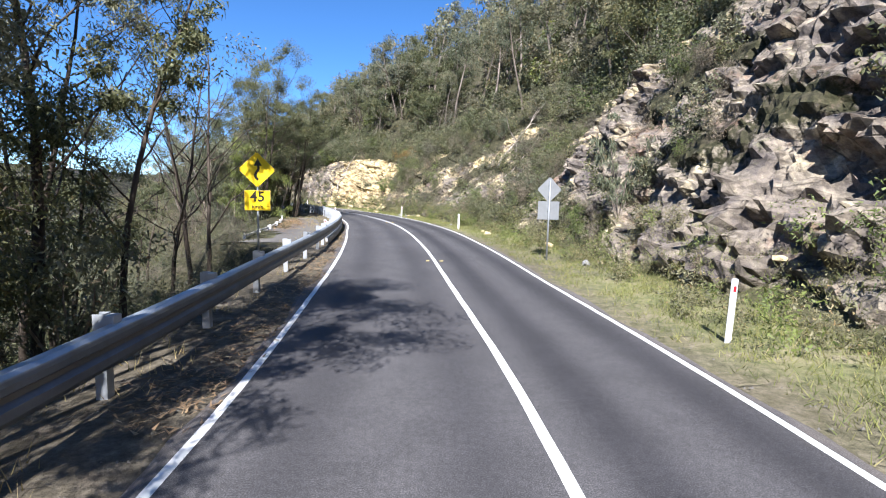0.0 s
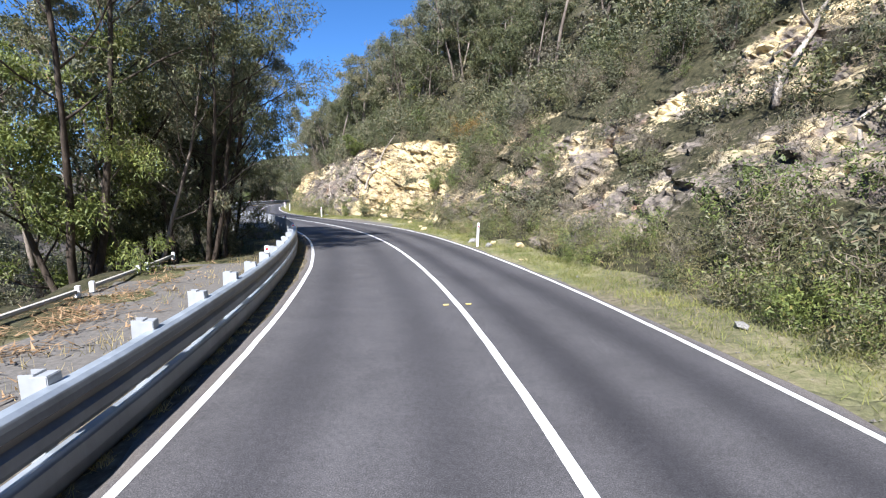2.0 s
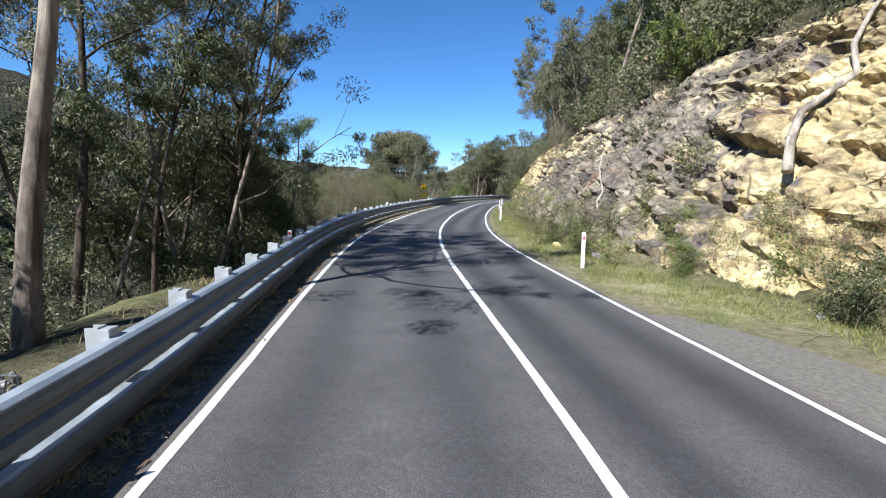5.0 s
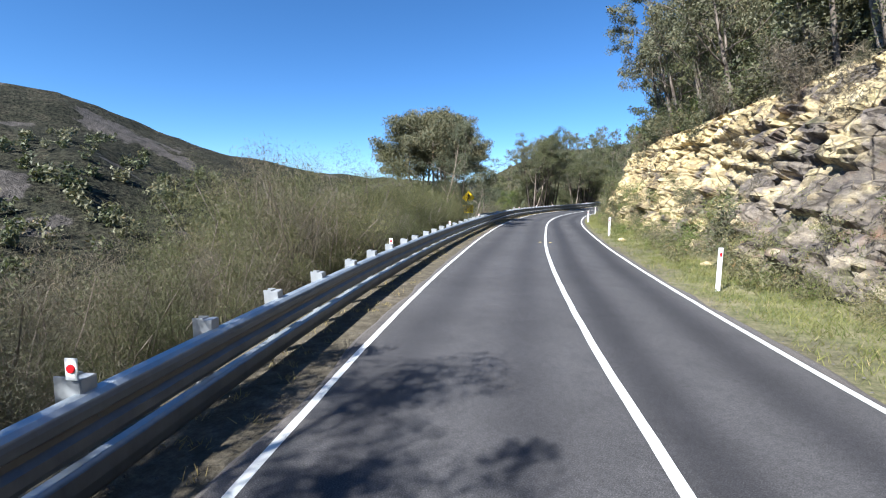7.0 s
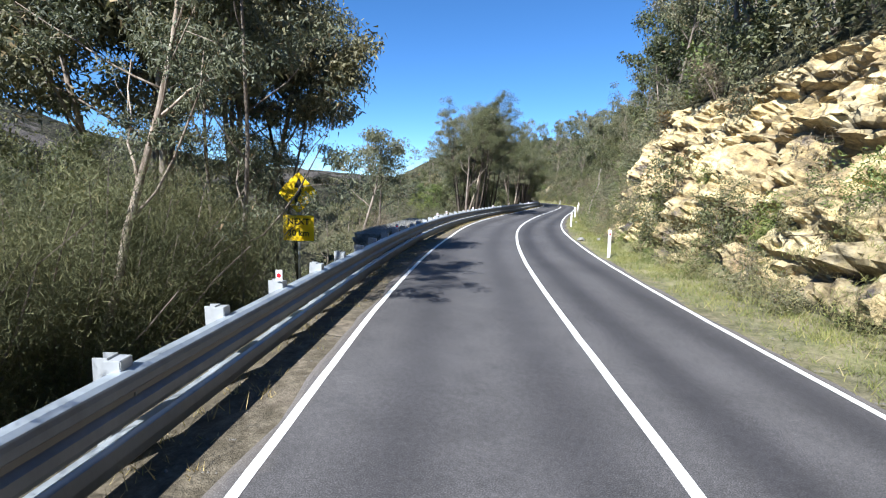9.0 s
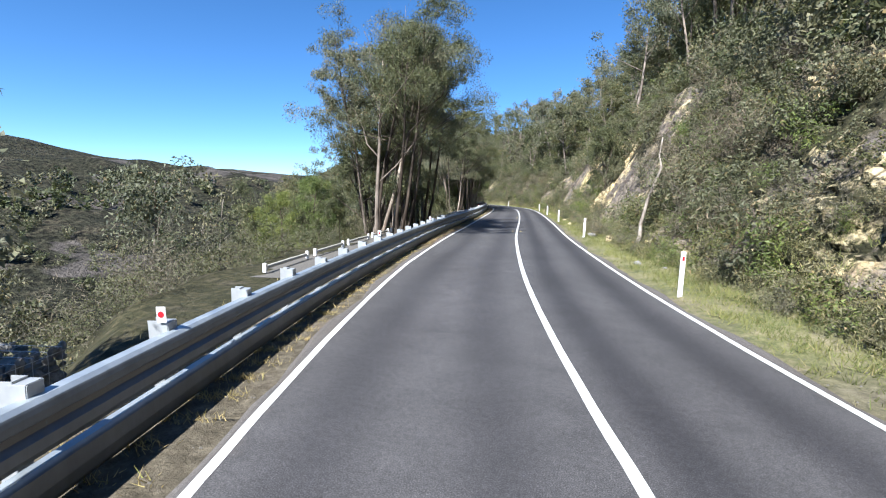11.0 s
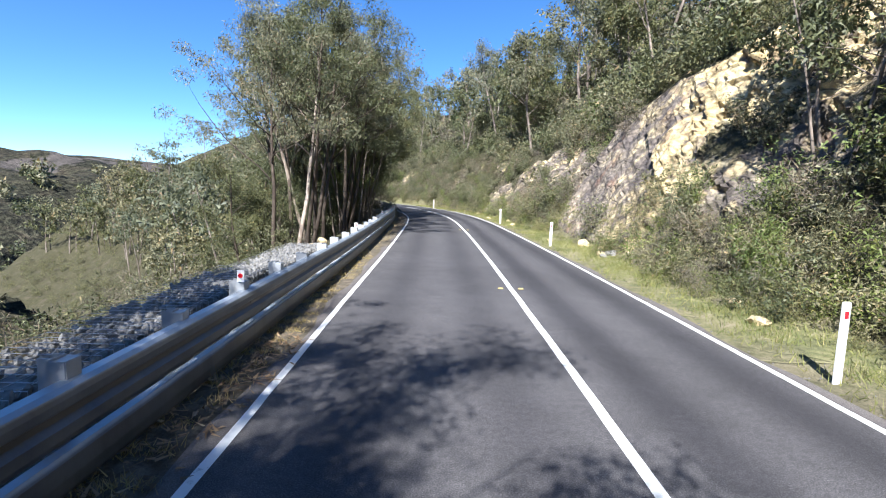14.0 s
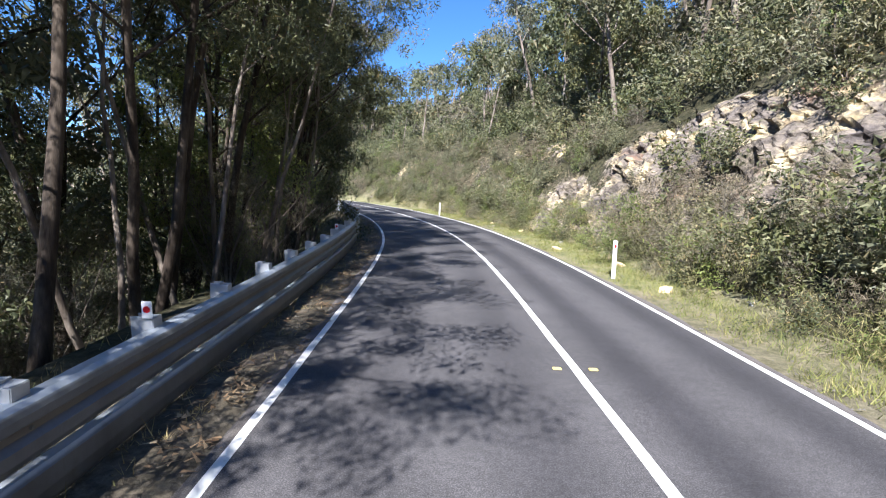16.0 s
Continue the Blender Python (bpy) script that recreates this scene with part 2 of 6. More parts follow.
    grass = m.ramp(blur, [(0.35, (0.1, 0.12, 0.045)), (0.46, (0.17, 0.18, 0.075)), (0.53, (0.235, 0.22, 0.115)), (0.62, (0.3, 0.26, 0.17))])
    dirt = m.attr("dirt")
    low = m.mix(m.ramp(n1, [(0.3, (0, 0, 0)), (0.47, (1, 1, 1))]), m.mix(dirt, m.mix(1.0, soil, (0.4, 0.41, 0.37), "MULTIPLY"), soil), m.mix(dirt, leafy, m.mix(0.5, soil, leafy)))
    low = m.mix(m.math("MULTIPLY", green, m.ramp(m.math("ADD", m.math("MULTIPLY", n1, 0.6), m.math("MULTIPLY", n2, 0.4)), [(0.36, (0.55, 0.55, 0.55)), (0.5, (1, 1, 1))])), low, grass)
    rr = m.math("ADD", rock, m.math("MULTIPLY", m.math("SUBTRACT", n2, 0.5), 0.9))
    c = m.mix(m.ramp(rr, [(0.42, (0, 0, 0)), (0.55, (1, 1, 1))]), low, r)
    c = m.mix(1.0, c, m.ramp(n3, [(0.3, (0.72, 0.72, 0.72)), (0.7, (1.2, 1.2, 1.2))]), "MULTIPLY")
    m.set(c, 0.9, spec=0.2)
    rough_ = m.math("ADD", m.math("ADD", m.math("MULTIPLY", n2, 0.6), n4), m.math("SUBTRACT", m.math("MULTIPLY", n3, 0.6), m.math("MULTIPLY", seam, 0.8)))
    m.bump(rough_, 0.9, 0.045)
    return m.m


def leaf_material(name, dark, light, dry=(0.2, 0.14, 0.07), gloss=0.6):
    """Leaves: each leaf and each plant a little different, some light coming through."""
    m = Mat(name)
    geo = m.t.nodes.new("ShaderNodeNewGeometry")
    info = m.t.nodes.new("ShaderNodeObjectInfo")
    c = m.ramp(geo.outputs["Random Per Island"], [(0.0, dark), (0.75, light), (0.93, light), (1.0, dry)])
    tone = m.ramp(info.outputs["Random"], [(0.0, (0.75, 0.8, 0.75)), (0.5, (1, 1, 1)), (1.0, (1.2, 1.12, 1.0))])
    c = m.mix(1.0, c, tone, "MULTIPLY")
    big = m.ramp(m.noise(0.7, 3), [(0.35, (0.75, 0.78, 0.7)), (0.65, (1.25, 1.2, 1.1))])
    c = m.mix(1.0, c, big, "MULTIPLY")
    m.set(c, gloss, spec=0.5)
    tr = m.node("ShaderNodeBsdfTranslucent")
    m.link(m.mix(1.0, c, (1.05, 1.1, 0.85), "MULTIPLY"), tr.inputs["Color"])
    mixer = m.node("ShaderNodeMixShader", Fac=0.22)
    m.link(m.b.outputs[0], mixer.inputs[1])
    m.link(tr.outputs[0], mixer.inputs[2])
    m.link(mixer.outputs[0], m.t.nodes["Material Output"].inputs["Surface"])
    return m.m


def bark_material(name, dark, light, stripe=3.0):
    m = Mat(name)
    v = m.coords((stripe * 2, stripe * 2, 0.5))
    n = m.noise(2.0, 7, 0.7, v)
    big = m.noise(0.8, 3)
    c = m.ramp(m.math("ADD", m.math("MULTIPLY", n, 0.65), m.math("MULTIPLY", big, 0.35)), [(0.36, dark), (0.52, tuple((a + b) / 2 for a, b in zip(dark, light))), (0.64, light)])
    peel = m.ramp(m.noise(1.7, 5, 0.65, m.coords((1.6, 1.6, 0.6))), [(0.4, (0.5, 0.47, 0.45)), (0.52, (0.95, 0.93, 0.9)), (0.66, (1.15, 1.13, 1.1))])
    m.set(m.mix(1.0, c, peel, "MULTIPLY"), 0.85, spec=0.2)
    m.bump(n, 0.6, 0.03)
    return m.m


def metal_material(name, dark, mid, light, metal, stripe=False):
    """Galvanised steel gone dull; on the beam, dirt lies in the valley of the profile and sunlit lips are painted
    paler.
    """
    m = Mat(name)
    n = m.noise(3.5, 6, 0.7)
    streak = m.noise(2.0, 5, 0.7, m.coords((1, 1, 0.15)))
    c = m.ramp(m.math("ADD", m.math("MULTIPLY", n, 0.5), m.math("MULTIPLY", streak, 0.5)), [(0.3, dark), (0.6, light), (0.75, mid)])
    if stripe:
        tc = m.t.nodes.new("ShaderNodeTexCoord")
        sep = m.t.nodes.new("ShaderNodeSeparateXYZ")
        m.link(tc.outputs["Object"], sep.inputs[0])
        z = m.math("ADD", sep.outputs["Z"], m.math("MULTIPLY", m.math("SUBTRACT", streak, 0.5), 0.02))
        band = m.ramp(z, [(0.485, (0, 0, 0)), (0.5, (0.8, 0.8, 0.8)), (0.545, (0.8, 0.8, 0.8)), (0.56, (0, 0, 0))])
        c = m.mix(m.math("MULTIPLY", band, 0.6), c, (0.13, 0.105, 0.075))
        # sunlight on the top lips of beam and rub rail, painted in by height
        lit_lip = m.ramp(z, [(0.245, (0, 0, 0)), (0.26, (1, 1, 1)), (0.3, (1, 1, 1)), (0.32, (0, 0, 0)), (0.655, (0, 0, 0)), (0.675, (1, 1, 1))])
        c = m.mix(lit_lip, c, m.ramp(n, [(0.3, (0.32, 0.36, 0.405)), (0.7, (0.47, 0.52, 0.57))]))
    m.set(c, m.ramp(n, [(0.3, (0.38, 0.38, 0.38)), (0.7, (0.6, 0.6, 0.6))]), metal)
    return m.m


ASPHALT, PAINT, GROUND = asphalt_material(), paint_material(), ground_material()
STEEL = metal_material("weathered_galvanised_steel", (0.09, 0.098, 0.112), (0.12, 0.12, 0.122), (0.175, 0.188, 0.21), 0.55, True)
STEEL_POST = metal_material("galvanised_steel", (0.28, 0.295, 0.315), (0.27, 0.27, 0.26), (0.43, 0.45, 0.475), 0.15)
LEAF_GUM = leaf_material("gum_leaves", (0.07, 0.08, 0.055), (0.2, 0.205, 0.142), (0.27, 0.17, 0.1))
LEAF_DARK = leaf_material("dark_leaves", (0.04, 0.05, 0.026), (0.135, 0.146, 0.07), (0.17, 0.12, 0.055))
LEAF_OLIVE = leaf_material("olive_leaves", (0.075, 0.08, 0.048), (0.2, 0.194, 0.124), (0.28, 0.2, 0.11))
LEAF_GREEN = leaf_material("fresh_green_leaves", (0.07, 0.1, 0.028), (0.17, 0.21, 0.062), (0.22, 0.2, 0.07))
LEAF_DRY = leaf_material("dry_twigs_and_leaves", (0.09, 0.076, 0.063), (0.205, 0.18, 0.15), (0.25, 0.2, 0.16), 0.85)
LEAF_BROOM = leaf_material("grey_olive_needles", (0.06, 0.068, 0.034), (0.165, 0.168, 0.086), (0.2, 0.15, 0.09), 0.8)
LEAF_RUST = leaf_material("rusty_leaves", (0.13, 0.08, 0.025), (0.26, 0.17, 0.06), (0.3, 0.16, 0.06))
GRASS = leaf_material("verge_grass", (0.1, 0.13, 0.042), (0.205, 0.212, 0.084), (0.37, 0.31, 0.19), 0.8)
STRAW = leaf_material("dry_straw", (0.24, 0.19, 0.09), (0.42, 0.35, 0.19), (0.2, 0.22, 0.07), 0.8)
LITTER = leaf_material("fallen_bark_and_leaves", (0.14, 0.085, 0.05), (0.33, 0.23, 0.15), (0.45, 0.36, 0.26), 0.8)
BARK_PALE = bark_material("pale_gum_bark", (0.17, 0.125, 0.095), (0.56, 0.5, 0.43))
BARK_GREY = bark_material("grey_bark", (0.12, 0.1, 0.085), (0.36, 0.31, 0.27))
BARK_DARK = bark_material("dark_fibrous_bark", (0.035, 0.028, 0.023), (0.13, 0.105, 0.085))
BARK_DEAD = bark_material("bleached_dead_wood", (0.2, 0.17, 0.145), (0.52, 0.48, 0.43))
WHITE = plain("white_plastic", (0.82, 0.82, 0.84), 0.45, vary=0.05)
RED = plain("red_reflector", (0.75, 0.02, 0.03), 0.25, vary=0.05)
YELLOW = plain("yellow_sign_sheet", (0.9, 0.62, 0.01), 0.4, vary=0.04, scale=3)
BLACK = plain("black_sign_paint", (0.012, 0.012, 0.012), 0.45, vary=0.1)
ALU = plain("dull_aluminium", (0.3, 0.315, 0.33), 0.5, 0.5, 0.1, 4)
STONE = plain("grey_quarry_stone", (0.22, 0.213, 0.2), 0.9, 0, 0.5, 6, 0.5)
STONE_WARM = plain("yellow_sandstone", (0.58, 0.46, 0.27), 0.9, 0, 0.3, 4, 0.5)
CONCRETE = plain("old_concrete", (0.42, 0.4, 0.36), 0.9, 0, 0.2, 5, 0.3)
GRAVEL = plain("gravel_seal", (0.125, 0.115, 0.103), 0.95, 0, 0.35, 14, 0.6)
WIRE = plain("galvanised_wire", (0.5, 0.51, 0.52), 0.5, 0.7, 0.1)
MARKER = plain("yellow_marker", (0.72, 0.58, 0.2), 0.4, vary=0.1)


# ---- mesh helpers ----
def mesh_from(name, verts, faces, material, smooth=False):
    me = bpy.data.meshes.new(name)
    me.from_pydata([tuple(v) for v in verts], [], [tuple(f) for f in faces])
    me.materials.append(material)
    if smooth:
        me.polygons.foreach_set("use_smooth", np.ones(len(me.polygons), dtype=bool))
    me.update()
    return me


def quad_mesh(name, quads, material):
    """A mesh of separate small faces, quads: (n, corners, 3)."""
    n, k = np.shape(quads)[:2]
    me = bpy.data.meshes.new(name)
    me.vertices.add(n * k)
    me.vertices.foreach_set("co", np.asarray(quads, dtype=np.float32).ravel())
    me.loops.add(n * k)
    me.loops.foreach_set("vertex_index", np.arange(n * k, dtype=np.int32))
    me.polygons.add(n)
    me.polygons.foreach_set("loop_start", np.arange(0, n * k, k, dtype=np.int32))
    me.materials.append(material)
    me.update(calc_edges=True)
    return me


def grid_mesh(name, P, material, attrs=None, smooth=False):
    """A sheet from a grid of places P (rows, columns, 3), with one float attribute a point for each of attrs."""
    r, c = P.shape[:2]
    me = bpy.data.meshes.new(name)
    me.vertices.add(r * c)
    me.vertices.foreach_set("co", P.astype(np.float32).ravel())
    i = np.arange((r - 1) * (c - 1))
    a = (i // (c - 1)) * c + i % (c - 1)
    f = np.stack([a, a + 1, a + 1 + c, a + c], 1).astype(np.int32)
    me.loops.add(len(f) * 4)
    me.loops.foreach_set("vertex_index", f.ravel())
    me.polygons.add(len(f))
    me.polygons.foreach_set("loop_start", np.arange(0, len(f) * 4, 4, dtype=np.int32))
    me.polygons.foreach_set("use_smooth", np.full(len(f), smooth))
    for key, v in (attrs or {}).items():
        at_ = me.attributes.new(key, "FLOAT", "POINT")
        at_.data.foreach_set("value", np.asarray(v, dtype=np.float32).ravel())
    me.materials.append(material)
    me.update(calc_edges=True)
    return me


def part(name, me, parent, label="", m=None):
    ob = new(name, me)
    ob.parent = parent
    if m is not None:
        ob.matrix_basis = m
    if label:
        tagged(ob, label)
    return ob


def box(sx, sy, sz, bevel=0.0, cx=0.0, cy=0.0, cz=0.0):
    bm = bmesh.new()
    bmesh.ops.create_cube(bm, size=1)
    bmesh.ops.scale(bm, vec=(sx, sy, sz), verts=bm.verts)
    if bevel:
        bmesh.ops.bevel(bm, geom=bm.edges[:], offset=bevel, segments=2, affect="EDGES")
    bmesh.ops.translate(bm, vec=(cx, cy, cz), verts=bm.verts)
    return bm


def to_mesh(name, bm, material):
    me = bpy.data.meshes.new(name)
    bm.to_mesh(me)
    bm.free()
    me.materials.append(material)
    return me


def tube(points, radii, sides=7):
    """Verts and faces of a tapering limb along points."""
    P = [Vector(p) for p in points]
    verts, faces = [], []
    for i, p in enumerate(P):
        way = (P[min(i + 1, len(P) - 1)] - P[max(i - 1, 0)]).normalized()
        side = way.cross(Vector((0.31, 0.95, 0.1))).normalized()
        up = way.cross(side)
        for k in range(sides):
            a = 2 * math.pi * k / sides
            verts.append(p + (side * math.cos(a) + up * math.sin(a)) * radii[i])
    for i in range(len(P) - 1):
        for k in range(sides):
            a, b = i * sides + k, i * sides + (k + 1) % sides
            faces.append((a, b, b + sides, a + sides))
    faces.append(tuple(range(sides))[::-1])
    faces.append(tuple(range((len(P) - 1) * sides, len(P) * sides)))
    return verts, faces


def join(pieces):
    verts, faces = [], []
    for v, f in pieces:
        n = len(verts)
        verts += v
        faces += [tuple(i + n for i in q) for q in f]
    return verts, faces


# ---- the shape of the land ----
_ks = np.array([-60, -8, 8, 20, 27, 34, 43, 50, 57, 63, 67, 72, 80, 92, 104, 112, 122, 132, 142, 147, 151, 155, 159, 162, 165, 168, 170, 173, 176, 179, 186, 196, 215, 240, 330.0])
_toe = np.array([5.4, 5.4, 5.6, 5.6, 4.8, 4.6, 4.6, 5.0, 6.6, 6.0, 5.1, 4.7, 4.7, 4.9, 4.8, 4.5, 4.3, 4.6, 4.8, 4.9, 4.9, 4.9, 4.9, 4.9, 4.8, 4.7, 4.6, 4.5, 4.4, 4.3, 4.3, 4.4, 4.4, 4.6, 4.6])
_steep = np.array([1.5, 1.6, 1.7, 1.3, 0.8, 0.85, 1.15, 1.2, 1.25, 1.3, 1.35, 1.35, 1.5, 1.7, 1.8, 1.9, 2.0, 1.5, 1.5, 1.7, 2.0, 1.9, 1.6, 1.4, 1.4, 1.6, 1.8, 1.9, 1.8, 1.4, 1.4, 1.3, 1.3, 1.2, 1.2])
_high = np.array([12, 13, 13, 9, 6.5, 8, 7.5, 5, 5.6, 6.6, 6.5, 6.4, 5.8, 5.5, 5.4, 5.6, 5.5, 5, 6.5, 7.5, 8, 8, 7.5, 7.5, 7.5, 7, 6.5, 6.2, 5.6, 5, 5, 4.5, 5, 5, 5.0])
_rocky = np.array([1.15, 1.15, 1.15, 0.98, 0.54, 0.56, 0.74, 0.86, 1.25, 1.35, 1.3, 1.15, 1.1, 1.3, 1.35, 1.35, 1.2, 0.6, 0.52, 0.6, 0.98, 1.02, 0.9, 0.55, 0.6, 0.85, 1.15, 1.4, 1.35, 0.7, 0.62, 0.62, 0.5, 0.4, 0.3])
_tint = np.array([0.22, 0.22, 0.22, 0.3, 0.4, 0.42, 0.45, 0.55, 0.85, 1.0, 0.6, 0.2, 0.2, 0.45, 0.75, 0.8, 0.7, 0.5, 0.4, 0.35, 0.26, 0.45, 0.85, 0.5, 0.45, 0.65, 0.65, 0.3, 0.2, 0.25, 0.3, 0.35, 0.4, 0.5, 0.5])


def right_height(s, d):
    """Height of the cutting and the hill above it, without rock relief."""
    toe, m, H = (np.interp(s, _ks, k) for k in (_toe, _steep, _high))
    wob = 0.9 * (fractal(np.stack([s * 0.12, s * 0 + 3, s * 0], -1).reshape(-1, 3), 5).reshape(np.shape(s)) - 0.5)
    toe = toe + wob
    top = toe + H / m
    z = np.where(d < toe, -0.03 + 0.05 * np.clip(d - 3.5, 0, 3), 0.1 + m * (d - toe))
    grade = np.interp(s, [-60, 190, 235, 330], [0.95, 0.9, 0.5, 0.45])
    hill = 0.1 + H + grade * (d - top) - 0.0044 * grade * np.clip(d - top, 0, 90) ** 2
    return np.where(d > top, hill, z), toe, top


def left_height(s, d):
    """Shoulder, then the drop into the gorge; two lay-bys are level."""
    flat = 4.9 + 3.8 * np.clip(1 - abs(s - 27) / 14, 0, 0.35) / 0.35 + 3.0 * np.clip(1 - abs(s - 140) / 15, 0, 0.3) / 0.3 + 1.4 * np.clip(1 - abs(s - 57) / 14, 0, 0.4) / 0.4 + 1.2 * np.clip(1 - abs(s - 170) / 18, 0, 0.4) / 0.4
    e = np.clip(-d - flat, 0, None)
    n = fractal(np.stack([s * 0.15, d * 0.15, s * 0], -1).reshape(-1, 3), 9).reshape(np.shape(s))
    bank = -0.75 * e + 0.004 * e ** 2 + (n - 0.5) * np.clip(e, 0, 3) * 0.9
    return -0.025 - 0.05 * np.clip(-d - 3.5, 0, 1.5) + bank


def ground_at(s, d):
    s, d = np.asarray(s, float), np.asarray(d, float)
    return np.where(d > 0, right_height(s, d)[0], left_height(s, d))


def courses(q, size, high, seed):
    """Blocks laid in uneven beds: how far each stands out and leans, how near its joints run, a number of its own."""
    flat = np.zeros(len(q), np.int64)
    bed = q[:, 2] / high + 0.5 * smooth_noise(np.stack([q[:, 0] * 0.5 / size, q[:, 1] * 0.3, q[:, 2] * 0.1], 1), seed + 3)
    k = np.floor(bed).astype(np.int64)
    low = 0.4 * hash3(k, flat, flat, seed + 1)
    k = np.where(bed - k < low, k - 1, k)
    fz0 = bed - k - 0.4 * hash3(k, flat, flat, seed + 1)
    fz1 = k + 1 + 0.4 * hash3(k + 1, flat, flat, seed + 1) - bed
    run = q[:, 0] / size * (0.4 + 1.3 * hash3(k, flat + 1, flat, seed)) + 13.7 * hash3(k, flat + 2, flat, seed) + (hash3(k, flat + 5, flat, seed) - 0.5) * fz0 * 0.7 + 0.22 * (fractal(q * np.array([0.9, 0.5, 1.6]) / size, seed + 5, 2) - 0.5)
    j = np.floor(run).astype(np.int64)
    j = np.where(run - j < 0.5 * hash3(j, k, flat, seed + 2), j - 1, j)
    fx0 = run - j - 0.5 * hash3(j, k, flat, seed + 2)
    fx1 = j + 1 + 0.5 * hash3(j + 1, k, flat, seed + 2) - run
    r1, r2, r3 = (hash3(j, k, flat + n, seed + 4) for n in (0, 1, 2))
    out = (r1 - 0.5) + (fz0 - 0.5) * (r2 - 0.62) * 0.7 + (fx0 - 0.5) * (r3 - 0.5) * 0.8
    near = np.minimum(np.minimum(fz0, fz1) * high, np.minimum(fx0, fx1) * size)
    return out, near, r2


def relief(flatP):
    """Flat-faced blocks along tilted beds: how far the rock stands out, where its joints run, each block's tone."""
    run = np.arange(-60.0, 330.0, 1.0)
    rise = np.cumsum(np.tan(np.radians(np.interp(run, [10, 30, 58, 66, 84, 94, 112, 140, 165], [16, 18, 6, 14, 12, 1, 2, 14, 30]))))
    q = np.stack([flatP[:, 0] + 0.25 * flatP[:, 2], flatP[:, 1] * 0.5, flatP[:, 2] - np.interp(flatP[:, 0], run, rise)], 1)
    q = q + (fractal(flatP * 0.25, 77) - 0.5)[:, None] * np.array([1.0, 0.3, 0.6])
    amp = np.interp(flatP[:, 0], [-5, 20, 26, 56, 61, 66, 69, 80, 94, 112, 125, 146, 149, 155, 158, 168, 172, 176, 179, 190], [1, 1, 0.75, 0.7, 0.6, 0.48, 0.55, 0.6, 0.75, 0.75, 0.7, 0.55, 0.14, 0.16, 0.45, 0.5, 0.1, 0.1, 0.5, 0.5])
    out, crack, tone = 0, 0, 0
    for size, high, a, seed, open_ in ((3.4, 1.5, 0.95, 3, 0.09), (1.35, 0.82, 0.66, 17, 0.05)):
        o, near, r = courses(q, size, high, seed)
        out = out + a * amp * o
        joint = np.clip(1 - near / open_, 0, 1) * (r > (0.25 if size > 1 else 0.5))
        crack = crack + joint * (0.85 if size > 1 else 0.35)
        out = out - joint * amp * a * 0.3
        tone = tone + r * 0.34
    for size, a, seed in ((0.95, 0.52, 41), (0.42, 0.3, 47)):
        d1, d2, rnd, off = blocks(q / np.array([size, size, size * 0.78]), seed)
        out = out + amp * a * ((rnd - 0.5) + off[:, 0] * (rnd - 0.5) + off[:, 2] * (0.3 - rnd) * 0.6)
        crack = crack + np.clip(1 - (d2 - d1) / 0.07, 0, 1) * (rnd > 0.55) * 0.45
        tone = tone + rnd * 0.16
    # hollows under a few ledges
    slot = fractal(q * np.array([0.35, 0.3, 1.1]), 57, 3)
    deep_ = np.clip((slot - 0.63) / 0.04, 0, 1)
    return out - deep_ * 0.65 * amp + (fractal(flatP * 3.1, 91, 3) - 0.5) * 0.13, np.clip(crack * np.clip(amp * 1.6, 0.12, 1), 0, 1), tone


def bare_rock(SS, D, Z, T, U):
    """How much bare rock shows, 0 to 1."""
    up = np.clip((D - T) / (U - T), 0, 2)
    patch = fractal(np.stack([SS, D, Z], -1).reshape(-1, 3) * np.array([0.2, 0.24, 0.28]), 31, 4).reshape(D.shape)
    rocky = np.interp(SS, _ks, _rocky)
    rock = np.where(D > T - 0.1, np.clip((rocky - 0.66) * 1.5 + (patch - 0.38) * 3.2, 0, 1), 0) * np.clip(1.25 - np.clip(up - 0.9, 0, 1) * 4, 0, 1)
    return rock * np.clip((D - T) / 0.5 + 0.4, 0, 1), up, patch


